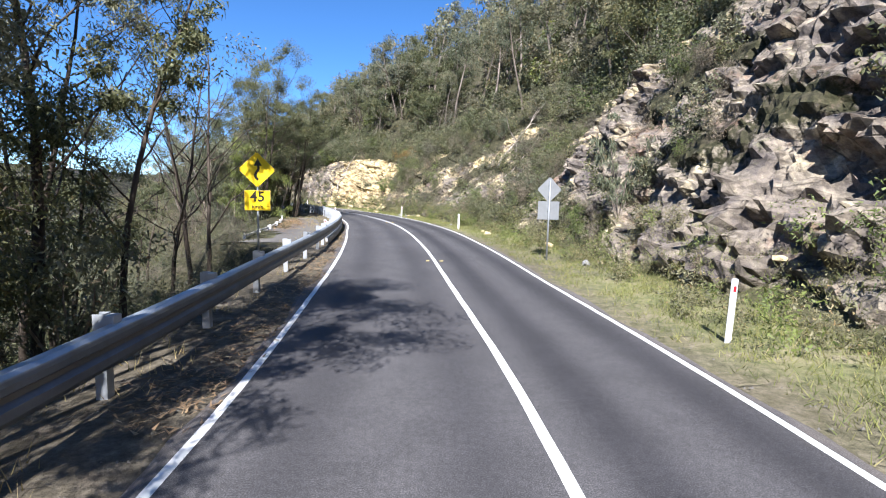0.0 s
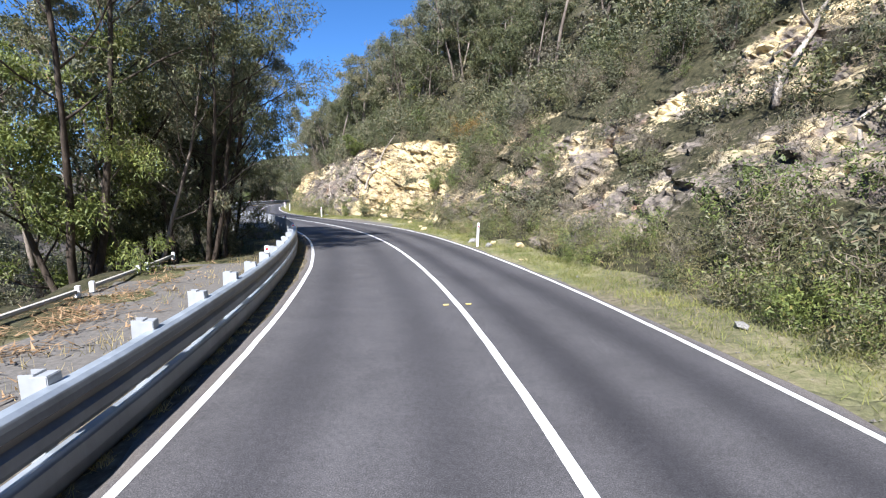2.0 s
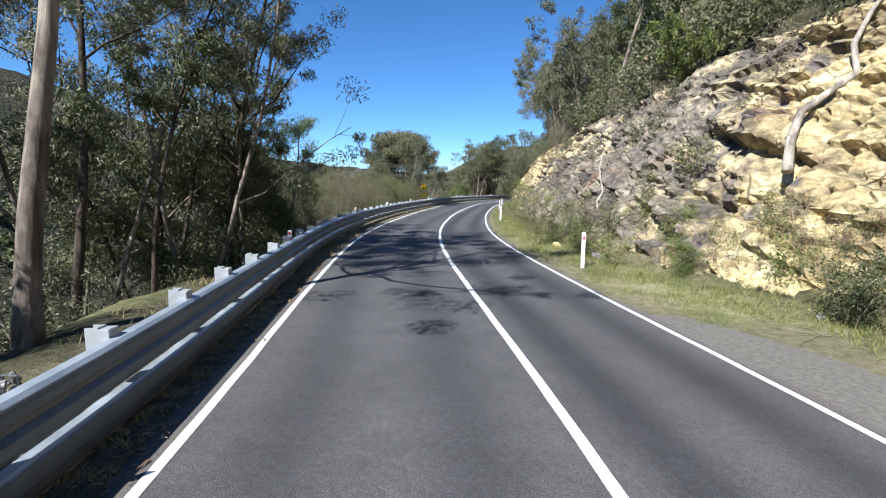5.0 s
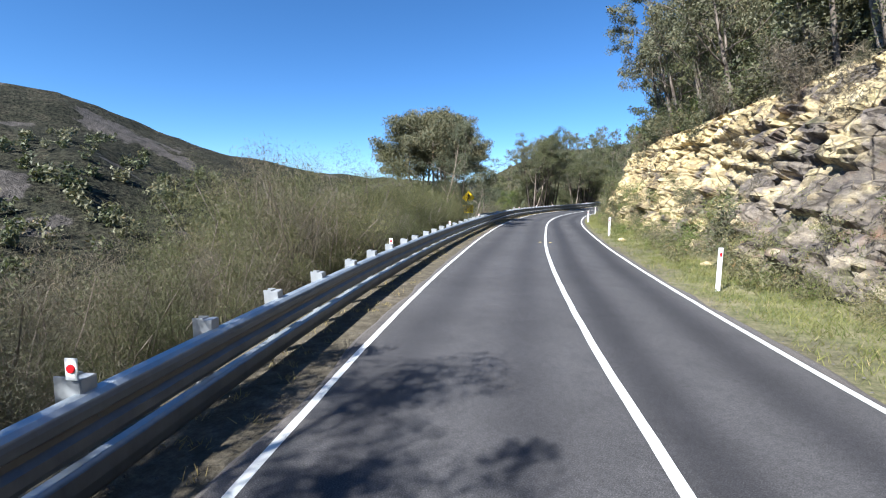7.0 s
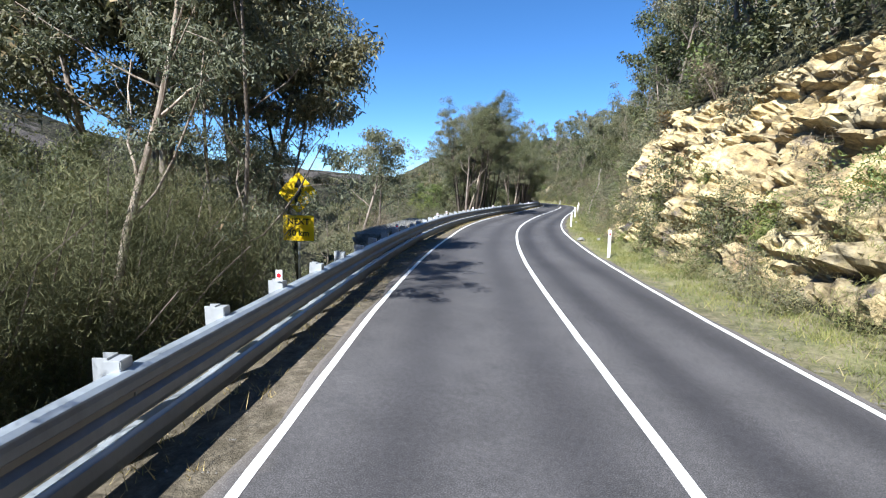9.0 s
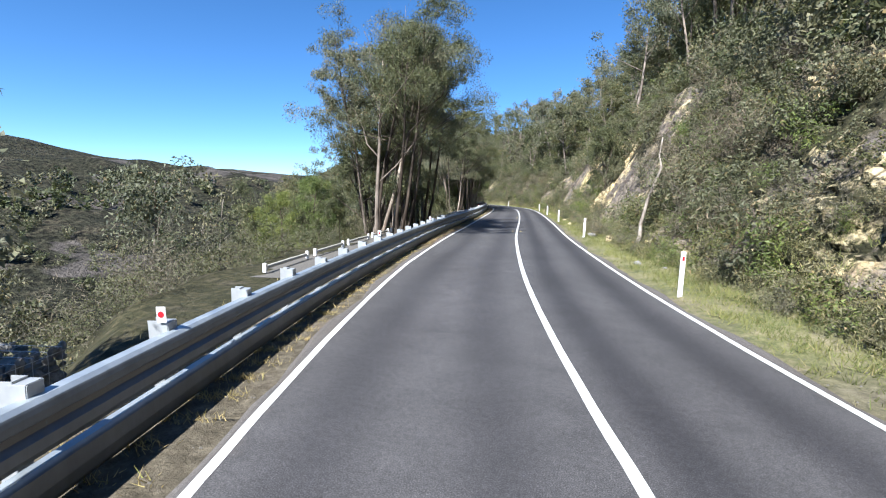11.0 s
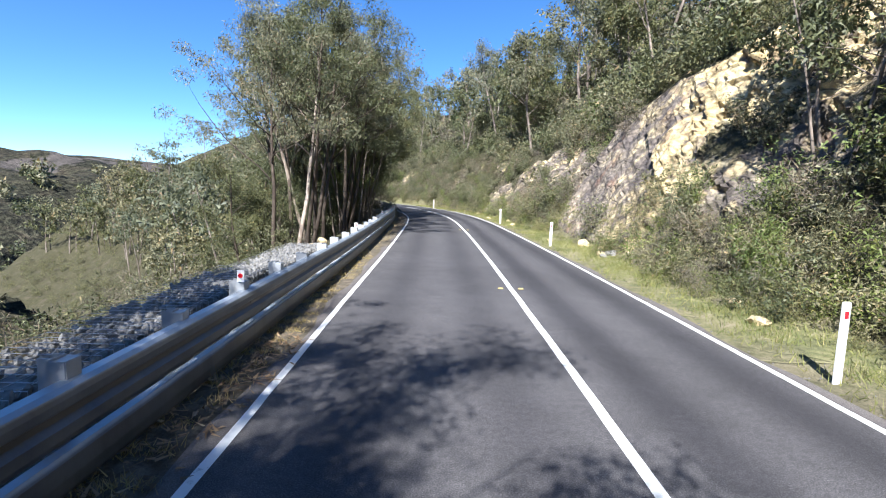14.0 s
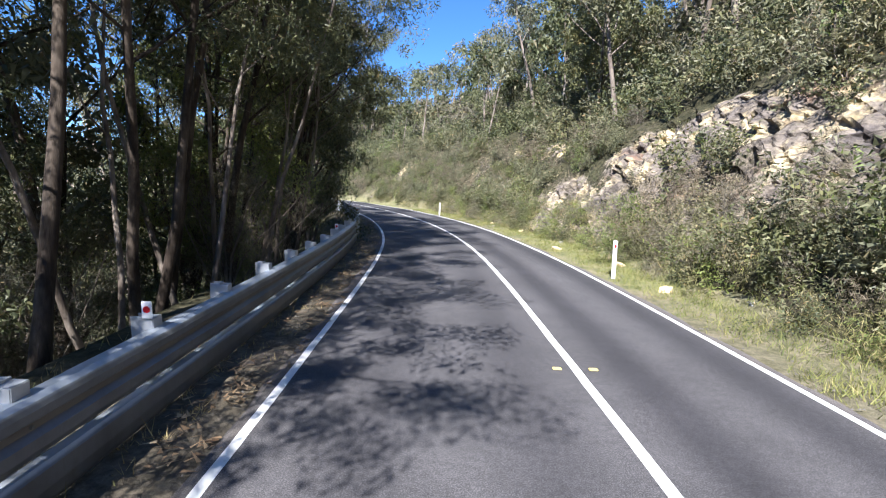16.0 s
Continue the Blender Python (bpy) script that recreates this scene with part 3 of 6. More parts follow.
def build_ground():
    S = np.arange(-40, 320, 0.45)
    nv, nf, nh, nl = 9, 22, 30, 40
    zr, toe, top = right_height(S, S * 0 + 5)
    edge = np.full_like(S, 3.0)
    L = np.repeat(np.array([-3.2 - 34 * (1 - k / nl) ** 1.7 for k in range(nl)])[None], len(S), 0)
    V = -3.2 + (edge[:, None] + 3.2) * np.linspace(0, 1, 4)[None]
    V2 = edge[:, None] + (toe - edge)[:, None] * np.linspace(0, 1, nv)[None, 1:]
    Fc = toe[:, None] + (top - toe)[:, None] * np.linspace(0, 1, nf)[None, 1:]
    Hl = top[:, None] + 80 * (np.linspace(0, 1, nh)[None, 1:] ** 1.6)
    D = np.concatenate([L, V, V2, Fc, Hl], 1)
    SS = np.repeat(S[:, None], D.shape[1], 1)
    Zr, T, U = right_height(SS, D)
    Z = np.where(D > 0, Zr, left_height(SS, D))
    Z = np.where(abs(D) < 3.2, -0.07, Z)
    x, y = at(SS, D)
    P = np.stack([x, y, Z], -1).reshape(-1, 3)
    rock, up, patch = bare_rock(SS, D, Z, T, U)
    rock = rock * 0.6
    flatP = np.stack([SS, D, Z], -1).reshape(-1, 3)
    soft = (fractal(flatP * 0.5, 51, 4) - 0.5) * 0.9
    above = np.clip((D - T).reshape(-1) / 1.2, 0, 1)
    left_rough = np.clip((-D.reshape(-1) - 6) / 4, 0, 1)
    P[:, 2] += soft * (above * 0.6 + left_rough)
    # behind the rock face the sheet lies deeper
    behind = (np.clip((D - T) / 0.8, 0, 1) * np.clip((U + 0.7 - D) / 0.8, 0, 1) * ((SS > -1) & (SS < 211))).reshape(-1)
    h = heading(SS).reshape(-1)
    P[:, 0] += behind * 1.3 * np.cos(h)
    P[:, 1] += behind * 1.3 * np.sin(h)
    grass = np.clip(1.3 - abs(D - (edge[:, None] + T) / 2 + 0.1) / 1.4, 0, 1) * np.clip((patch - 0.25) * 4, 0.4, 1) * (D > 2.5)
    lg = np.clip(1 - abs(D + 6.2) / 1.5, 0, 1) * (patch > 0.5) * 0.6
    tint = np.interp(SS, _ks, _tint) + 0.25 * (up - 0.5)
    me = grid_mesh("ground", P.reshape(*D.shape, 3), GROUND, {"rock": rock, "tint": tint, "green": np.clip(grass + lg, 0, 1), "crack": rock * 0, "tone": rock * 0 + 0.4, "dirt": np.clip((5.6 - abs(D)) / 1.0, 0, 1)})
    tagged(new("ground", me), "steep bush hillside with grassy verge and gorge bank", "ground", kind="structure")
    return S, D, P.reshape(*D.shape, 3), rock


def build_face():
    """The cutting itself: bedded blocks, ledges and open joints, with soil between."""
    S = np.arange(-2, 212, 0.13)
    n = 92
    zr, toe, top = right_height(S, S * 0 + 5)
    D = toe[:, None] - 0.35 + (top - toe + 1.2)[:, None] * np.linspace(0, 1, n)[None]
    SS = np.repeat(S[:, None], n, 1)
    Z, T, U = right_height(SS, D)
    rock, up, patch = bare_rock(SS, D, Z, T, U)
    flatP = np.stack([SS, D, Z], -1).reshape(-1, 3)
    disp, crack, tone = relief(flatP)
    soft = (fractal(flatP * 0.6, 51, 4) - 0.5) * 0.9
    rk = rock.reshape(-1)
    ends = np.minimum(np.linspace(0, 1, n) / 0.05, (1 - np.linspace(0, 1, n)) / 0.08).clip(0, 1)[None] + D * 0
    ends = (ends * np.clip((S + 2) / 2, 0, 1)[:, None] * np.clip((212 - S) / 2, 0, 1)[:, None]).reshape(-1)
    amount = (disp * rk + soft * (1 - rk) * 0.7) * ends
    h = heading(SS).reshape(-1)
    x, y = at(SS, D)
    P = np.stack([x, y, Z], -1).reshape(-1, 3)
    P[:, 0] -= amount * 0.93 * np.cos(h)
    P[:, 1] -= amount * 0.93 * np.sin(h)
    P[:, 2] += amount * 0.3 - (1 - ends) * 0.25
    tint = np.interp(SS, _ks, _tint) + 0.25 * (up - 0.5)
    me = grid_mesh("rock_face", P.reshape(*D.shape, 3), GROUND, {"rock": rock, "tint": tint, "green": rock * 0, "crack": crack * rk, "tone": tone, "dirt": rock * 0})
    tagged(new("rock_face", me), "blocky grey and cream sandstone road cutting with ledges", "rock face", kind="structure")
    return S, D, P.reshape(*D.shape, 3), rock


GRIDS = (build_face(), build_ground())


def surface(s, d):
    """A place on the finished ground, and how rocky it is there."""
    for S, D, P, R in GRIDS:
        i = int(np.clip(round((s - S[0]) / (S[1] - S[0])), 0, len(S) - 1))
        if S[0] + 1 < s < S[-1] - 1 and D[i, 3] < d < D[i, -4] or S is GRIDS[1][0]:
            j = int(np.clip(np.searchsorted(D[i], d), 1, D.shape[1] - 1))
            u = (d - D[i, j - 1]) / max(1e-6, D[i, j] - D[i, j - 1])
            return P[i, j - 1] * (1 - u) + P[i, j] * u, float(R[i, j])


def build_road():
    S = np.arange(-40, 300, 0.5)
    left, right = lane_left(S) + 0.24, lane_right(S) + 0.26
    n = 60
    u = np.linspace(0, 1, n)
    rag = (fractal(np.stack([S * 0.8, S * 0, S * 0], 1), 4) - 0.5) * 0.3
    D = -(left + rag)[:, None] * (1 - u)[None] + (right + rag)[:, None] * u[None]
    x, y = at(S[:, None] + D * 0, D)
    Z = 0.0 * D
    Z[:, 0], Z[:, -1] = -0.04, -0.04
    wl, wr = lane_left(S)[:, None], lane_right(S)[:, None]
    bump_ = lambda c, w: np.exp(-((D - c) / w) ** 2)
    sway = (fractal(np.stack([S * 0.05, S * 0, S * 0 + 2], 1), 6) - 0.5)[:, None] * 0.7
    wheel = np.clip(0.62 * bump_(-wl * 0.5 - 0.72 + sway, 0.4) + 0.62 * bump_(-wl * 0.5 + 0.72 + sway, 0.4) + bump_(wr * 0.5 - 0.6 + sway, 0.33) + 0.9 * bump_(wr * 0.5 + 0.65 + sway, 0.36), 0, 1)
    across = np.clip(np.minimum(D + left[:, None], right[:, None] - D) / 0.5, 0, 1)
    tagged(new("road", grid_mesh("road", np.stack([x, y, Z], -1), ASPHALT, {"wheel": wheel, "across": across})), "grey sealed two-lane mountain road with darker wheel tracks", "road", kind="structure")
    lines = ((lambda s: -lane_left(s), 0.088, "left_edge_line"), (lambda s: s * 0, 0.105, "centre_line"), (lambda s: lane_right(s), 0.088, "right_edge_line"))
    for where, w, name in lines:
        Sl = np.arange(-40, 300, 0.35)
        n1 = (fractal(np.stack([Sl * 1.7, Sl * 0 + w * 50, Sl * 0], 1), 8) - 0.5) * 0.02
        dd = np.stack([where(Sl) - w / 2 + n1, where(Sl) + w / 2 + n1], 1)
        x, y = at(Sl[:, None] + dd * 0, dd)
        tagged(new(name, grid_mesh(name, np.stack([x, y, x * 0 + 0.005], -1), PAINT)), "worn white painted road line", "road line", kind="structure")


build_road()

# ---- far land: valley floor and the ridge across the gorge ----
def build_far():
    cx, cy = -35.0, 90.0
    az = np.radians(np.arange(-60, 241, 1.0))            # from +y towards -x
    r = np.concatenate([np.linspace(38, 110, 16), np.linspace(125, 430, 40), np.linspace(450, 900, 12)])
    elev = np.interp(np.degrees(az), [-60, 0, 30, 40, 48, 55, 63, 70, 78, 85, 96, 108, 138, 175, 240], [3, 3, 2.2, 2.0, 2.6, 3.4, 4.6, 6.8, 9.6, 9.4, 9.8, 10, 9, 8, 7])
    A, R = np.meshgrid(az, r, indexing="ij")
    ridge = np.tan(np.radians(elev))[:, None] * 430
    v = np.clip((R - 105) / 325, 0, 1)
    Z = np.where(R < 105, -26 - 8 * np.clip((R - 38) / 60, 0, 1), -34 + (ridge + 34) * v ** 1.15)
    Z = np.where(R > 430, ridge * (1 - np.clip((R - 430) / 470, 0, 1)) - 30 * np.clip((R - 430) / 470, 0, 1), Z)
    X, Y = cx - np.sin(A) * R, cy + np.cos(A) * R
    q = np.stack([X, Y, X * 0], -1).reshape(-1, 3)
    n = (fractal(q * 0.02, 3, 5) - 0.5).reshape(X.shape)
    Z = Z + n * 26 * np.clip((R - 60) / 120, 0, 1) * np.clip(v * 3, 0.2, 1) * np.where(R > 380, 0.5, 1)
    rock = np.clip((fractal(q * 0.035, 13, 4).reshape(X.shape) - 0.52) * 5, 0, 1) * (v > 0.25)
    me = grid_mesh("far_hills", np.stack([X, Y, Z], -1), FAR, {"rock": rock}, True)
    tagged(new("far_hills", me), "scrub-covered ridge with rock outcrops across the gorge", "hill", kind="structure")
    big = np.array([[-2500, -2500, -60], [2500, -2500, -60], [2500, 2500, -60], [-2500, 2500, -60]], float)
    tagged(new("valley_floor", quad_mesh("valley_floor", big[None], FAR)), "hazy bush valley floor out to the horizon", "ground", kind="structure")
    return X, Y, Z, R


def far_material():
    m = Mat("far_bush")
    n1, n2, n3 = m.noise(0.02, 6, 0.65), m.noise(0.16, 6, 0.7), m.noise(0.6, 4, 0.7)
    c = m.ramp(m.math("ADD", m.math("MULTIPLY", n1, 0.4), m.math("MULTIPLY", n2, 0.6)), [(0.36, (0.02, 0.021, 0.016)), (0.5, (0.046, 0.045, 0.032)), (0.64, (0.082, 0.07, 0.052))])
    c = m.mix(1.0, c, m.ramp(n3, [(0.4, (0.3, 0.3, 0.32)), (0.6, (1.4, 1.4, 1.3))]), "MULTIPLY")
    rk = m.math("ADD", m.attr("rock"), m.math("SUBTRACT", n2, 0.55))
    c = m.mix(m.ramp(rk, [(0.45, (0, 0, 0)), (0.6, (0.8, 0.8, 0.8))]), c, m.ramp(n2, [(0.3, (0.04, 0.036, 0.034)), (0.7, (0.16, 0.14, 0.13))]))
    m.set(c, 0.95, spec=0.1)
    m.bump(n3, 1.0, 2.0)
    return m.m


FAR = far_material()
FX, FY, FZ, FR = build_far()


# ---- plants ----
def leaves(rng, centres, radii, count, length, width, droop=0.5, flat=0.75):
    """Pointed leaves (n, 3, 3) in clumps round centres."""
    C = np.repeat(np.asarray(centres, float), count, 0)
    Rr = np.repeat(np.asarray(radii, float), count)
    n = len(C)
    v = rng.normal(size=(n, 3))
    v /= np.linalg.norm(v, axis=1)[:, None]
    v *= (rng.random(n) ** 0.45 * Rr)[:, None]
    v[:, 2] *= flat
    base = C + v
    way = rng.normal(size=(n, 3))
    way /= np.linalg.norm(way, axis=1)[:, None]
    way[:, 2] -= droop * 1.6
    way /= np.linalg.norm(way, axis=1)[:, None]
    side = np.cross(way, rng.normal(size=(n, 3)))
    side /= np.linalg.norm(side, axis=1)[:, None] + 1e-9
    l = (length * (0.6 + 0.8 * rng.random(n)))[:, None]
    w = (width * (0.6 + 0.8 * rng.random(n)))[:, None]
    return np.stack([base - side * w * 0.62, base + side * w * 0.62, base + way * l], 1)


def limb(rng, start, way, length, r0, r1, bend, steps=5, lift=0.25):
    pts, rad = [Vector(start)], [r0]
    w = Vector(way).normalized()
    for i in range(steps):
        w = (w + Vector(rng.normal(size=3)) * bend + Vector((0, 0, lift * 0.25))).normalized()
        pts.append(pts[-1] + w * (length / steps))
        rad.append(r0 + (r1 - r0) * (i + 1) / steps)
    return pts, rad, w


def grow(seed, height, trunk_r=0.14, bare=0.45, stems=1, limbs=7, spread=0.5, twigs=4, clump=0.55, lean=(0, 0), reach=0.34, droop=0.2):
    """Limbs and leaf-clump centres of a tree."""
    rng = np.random.default_rng(seed)
    trunks, pieces, tips, rads = [], [], [], []
    for st in range(stems):
        a = 2 * math.pi * (st / stems + rng.random() * 0.3)
        off = Vector((math.cos(a), math.sin(a), 0)) * (0.16 if stems > 1 else 0)
        w = Vector((lean[0] + rng.normal() * 0.05 + off.x * 1.3, lean[1] + rng.normal() * 0.05 + off.y * 1.3, 1))
        h = height * (1 if st == 0 else rng.uniform(0.75, 1.0))
        r = trunk_r * (1 if stems == 1 else 0.75)
        pts, rad, _ = limb(rng, off - Vector((0, 0, 0.5)), w, h * 0.88 + 0.5, r, r * 0.22, 0.06, 9, 0.3)
        rad[0] *= 1.35
        trunks.append(tube(pts, rad, 7))
        for k in range(limbs):
            u = bare + (1 - bare) * (k + rng.random() * 0.7) / limbs
            i = min(int(u * (len(pts) - 1)), len(pts) - 2)
            p = pts[i].lerp(pts[i + 1], u * (len(pts) - 1) - i)
            a = k * 2.4 + rng.random() * 0.9 + st
            out = Vector((math.cos(a) * spread, math.sin(a) * spread, rng.uniform(0.35, 0.8)))
            ln = h * reach * (1.15 - 0.6 * (u - bare) / (1 - bare + 1e-6)) * rng.uniform(0.75, 1.2)
            rr = rad[i] * 0.5
            lp, lr, lw = limb(rng, p, out, ln, rr, rr * 0.3, 0.16, 5, 0.35)
            one = [tube(lp, lr, 4)]
            pieces.append(one)
            for t in range(twigs):
                uu = 0.35 + 0.65 * (t + rng.random()) / twigs
                j = min(int(uu * 5), 4)
                q = lp[j].lerp(lp[j + 1], uu * 5 - j)
                tp, tr, _ = limb(rng, q, lw + Vector(rng.normal(size=3)) * 0.7, ln * 0.36 * rng.uniform(0.7, 1.2), rr * 0.28, rr * 0.08, 0.2, 2, droop)
                one.append(tube(tp, tr, 3))
                tips.append(tp[-1])
                rads.append(clump * rng.uniform(0.6, 1.25))
                if rng.random() < 0.5:
                    tips.append(tp[1])
                    rads.append(clump * rng.uniform(0.45, 0.9))
        tips.append(pts[-1])
        rads.append(clump)
    return rng, trunks, [join(one) for one in pieces], np.array([tuple(t) for t in tips]), np.array(rads)


class Kind:
    """One grown plant whose meshes its copies share."""

    def __init__(self, name, bark, leaf, label, category, per_clump, length, width, leaf_droop=0.5, flat=0.75, leafless=False, **form):
        rng, trunks, limbs, tips, rads = grow(**form)
        self.name, self.label, self.category = name, label, category
        self.trunks = [mesh_from("trunk", v, f, bark, True) for v, f in trunks]
        self.limbs = [mesh_from("limb", v, f, bark, True) for v, f in limbs]
        self.crown = None if leafless else quad_mesh("crown", leaves(rng, tips, rads, per_clump, length, width, leaf_droop, flat), leaf)

    def plant(self, s, d, turn, size=1.0, group="", sink=0.15, label="", z=None):
        p, _ = surface(s, d)
        ob = new(self.name)
        ob.matrix_basis = pose(float(p[0]), float(p[1]), float(p[2] if z is None else z) - sink, 0, 0, turn) @ Matrix.Diagonal((size, size, size, 1))
        tagged(ob, label or self.label, self.category, group)
        for me in self.trunks:
            part("trunk", me, ob)
        for me in self.limbs:
            part("limb", me, ob)
        if self.crown:
            part("crown", self.crown, ob)
        return ob


GUM = "gum tree"
tall_gum = Kind("gum_tree", BARK_PALE, LEAF_GUM, "tall pale-barked gum tree with sparse clumped crown", GUM, 157, 0.12, 0.027, seed=11, height=10.5, trunk_r=0.16, bare=0.55, limbs=9, spread=0.75, twigs=6, clump=0.47, reach=0.36)
wide_gum = Kind("gum_tree", BARK_GREY, LEAF_GUM, "tall grey gum tree with wide open crown reaching over the road", GUM, 183, 0.12, 0.027, seed=13, height=11.5, trunk_r=0.17, bare=0.5, limbs=11, spread=1.0, twigs=7, clump=0.55, lean=(0.06, 0.0), reach=0.46, droop=0.3)
lean_gum = Kind("gum_tree", BARK_PALE, LEAF_GUM, "pale leaning gum tree with thin drooping leaves", GUM, 138, 0.12, 0.027, seed=12, height=11, trunk_r=0.11, bare=0.42, limbs=9, spread=0.7, twigs=5, clump=0.46, lean=(0.22, 0.05), reach=0.33)
dense_a = Kind("wattle_tree", BARK_DARK, LEAF_DARK, "dense dark green roadside tree with bushy crown", "tree", 196, 0.12, 0.030, seed=21, height=11, trunk_r=0.16, bare=0.12, stems=2, limbs=12, spread=0.75, twigs=5, clump=0.64, reach=0.3, droop=0.1)
dense_b = Kind("wattle_tree", BARK_DARK, LEAF_DARK, "dense dark green tree with leaning stems", "tree", 196, 0.12, 0.030, seed=22, height=9, trunk_r=0.14, bare=0.1, stems=3, limbs=9, spread=0.85, twigs=5, clump=0.64, reach=0.32)
green_a = Kind("wattle_tree", BARK_DARK, LEAF_GREEN, "bright green feathery wattle tree", "tree", 143, 0.12, 0.027, seed=23, height=8, trunk_r=0.12, bare=0.08, stems=2, limbs=12, spread=0.7, twigs=5, clump=0.50, reach=0.26)
thin_a = Kind("gum_tree", BARK_DARK, LEAF_GUM, "slender dark-trunked gum tree with thin crown", GUM, 143, 0.12, 0.027, seed=31, height=12, trunk_r=0.11, bare=0.38, limbs=10, spread=0.6, twigs=5, clump=0.42, lean=(0.04, 0.02), reach=0.24)
thin_b = Kind("gum_tree", BARK_GREY, LEAF_GUM, "slender grey-trunked gum tree with drooping leaves", GUM, 138, 0.12, 0.027, seed=32, height=11, trunk_r=0.1, bare=0.3, stems=2, limbs=8, spread=0.6, twigs=5, clump=0.42, lean=(-0.06, 0.04), reach=0.25)
thin_c = Kind("gum_tree", BARK_DARK, LEAF_DARK, "thin dark gum sapling with scattered leaves", GUM, 131, 0.12, 0.030, seed=33, height=8.5, trunk_r=0.07, bare=0.25, limbs=9, spread=0.55, twigs=4, clump=0.38, lean=(0.1, -0.04), reach=0.22)
canopy = Kind("gum_tree", BARK_DARK, LEAF_DARK, "tall dark-trunked tree with a thick high crown", GUM, 190, 0.12, 0.03, seed=24, height=13, trunk_r=0.15, bare=0.5, stems=2, limbs=8, spread=0.85, twigs=5, clump=0.6, lean=(0.04, 0.0), reach=0.3, droop=0.15)
canopy_b = Kind("gum_tree", BARK_DARK, LEAF_GUM, "tall dark-trunked gum with a broken high crown", GUM, 180, 0.12, 0.028, seed=25, height=12, trunk_r=0.12, bare=0.46, limbs=10, spread=0.9, twigs=5, clump=0.58, lean=(0.1, 0.0), reach=0.34, droop=0.15)
umbrella = Kind("gum_tree", BARK_GREY, LEAF_OLIVE, "spreading gum tree with flat olive umbrella crown on several stems", GUM, 210, 0.13, 0.036, flat=0.6, seed=41, height=8.6, trunk_r=0.15, bare=0.62, stems=4, limbs=7, spread=1.0, twigs=6, clump=0.6, reach=0.27, droop=0.35)
bare_tree = Kind("dead_tree", BARK_DARK, None, "bare dark leafless tree with fine branching twigs", "dead tree", 0, 0, 0, leafless=True, seed=51, height=10.5, trunk_r=0.09, bare=0.28, limbs=13, spread=0.6, twigs=8, lean=(0.03, 0.0), reach=0.3)
forked_dead = Kind("dead_tree", BARK_GREY, None, "tall forked dead tree with bare upward limbs", "dead tree", 0, 0, 0, leafless=True, seed=53, height=10, trunk_r=0.13, bare=0.35, limbs=6, spread=0.45, twigs=4, reach=0.5, droop=0.5)
pole_gum = Kind("gum_tree", BARK_DARK, LEAF_GUM, "slender straight dark-trunked gum with leaves high up", GUM, 126, 0.12, 0.027, seed=34, height=12.5, trunk_r=0.11, bare=0.52, limbs=8, spread=0.6, twigs=5, clump=0.44, reach=0.22)
pole_b = Kind("gum_tree", BARK_GREY, LEAF_DARK, "slender twin-trunked gum with thin high crown", GUM, 106, 0.12, 0.030, seed=35, height=11.5, trunk_r=0.08, bare=0.48, stems=2, limbs=7, spread=0.55, twigs=4, clump=0.40, lean=(0.05, -0.04), reach=0.22)
hill_a = Kind("gum_tree", BARK_GREY, LEAF_OLIVE, "small olive-crowned gum tree on the hillside", GUM, 105, 0.15, 0.055, seed=61, height=8, trunk_r=0.11, bare=0.4, limbs=8, spread=0.7, twigs=4, clump=0.64, reach=0.28)
hill_b = Kind("gum_tree", BARK_GREY, LEAF_GUM, "pale-trunked gum tree on the hillside", GUM, 105, 0.15, 0.055, seed=62, height=9.5, trunk_r=0.12, bare=0.5, limbs=7, spread=0.75, twigs=4, clump=0.68, lean=(0.07, 0), reach=0.28)
hill_c = Kind("gum_tree", BARK_GREY, LEAF_DARK, "dark-leaved tree on the hillside", GUM, 110, 0.15, 0.055, seed=63, height=7, trunk_r=0.1, bare=0.25, stems=2, limbs=7, spread=0.75, twigs=4, clump=0.64, reach=0.3)
broad_gum = Kind("gum_tree", BARK_GREY, LEAF_OLIVE, "broad gum tree with rusty olive crown hanging over the road", GUM, 68, 0.15, 0.05, seed=66, height=8.5, trunk_r=0.17, bare=0.3, stems=2, limbs=9, spread=1.0, twigs=6, clump=0.47, lean=(0.3, 0.0), reach=0.42, droop=0.1)
hill_d = Kind("dead_tree", BARK_DEAD, LEAF_OLIVE, "half-dead grey tree on the hillside", "dead tree", 5, 0.24, 0.07, seed=64, height=8, trunk_r=0.08, bare=0.35, limbs=8, spread=0.6, twigs=4, clump=0.6, reach=0.3)

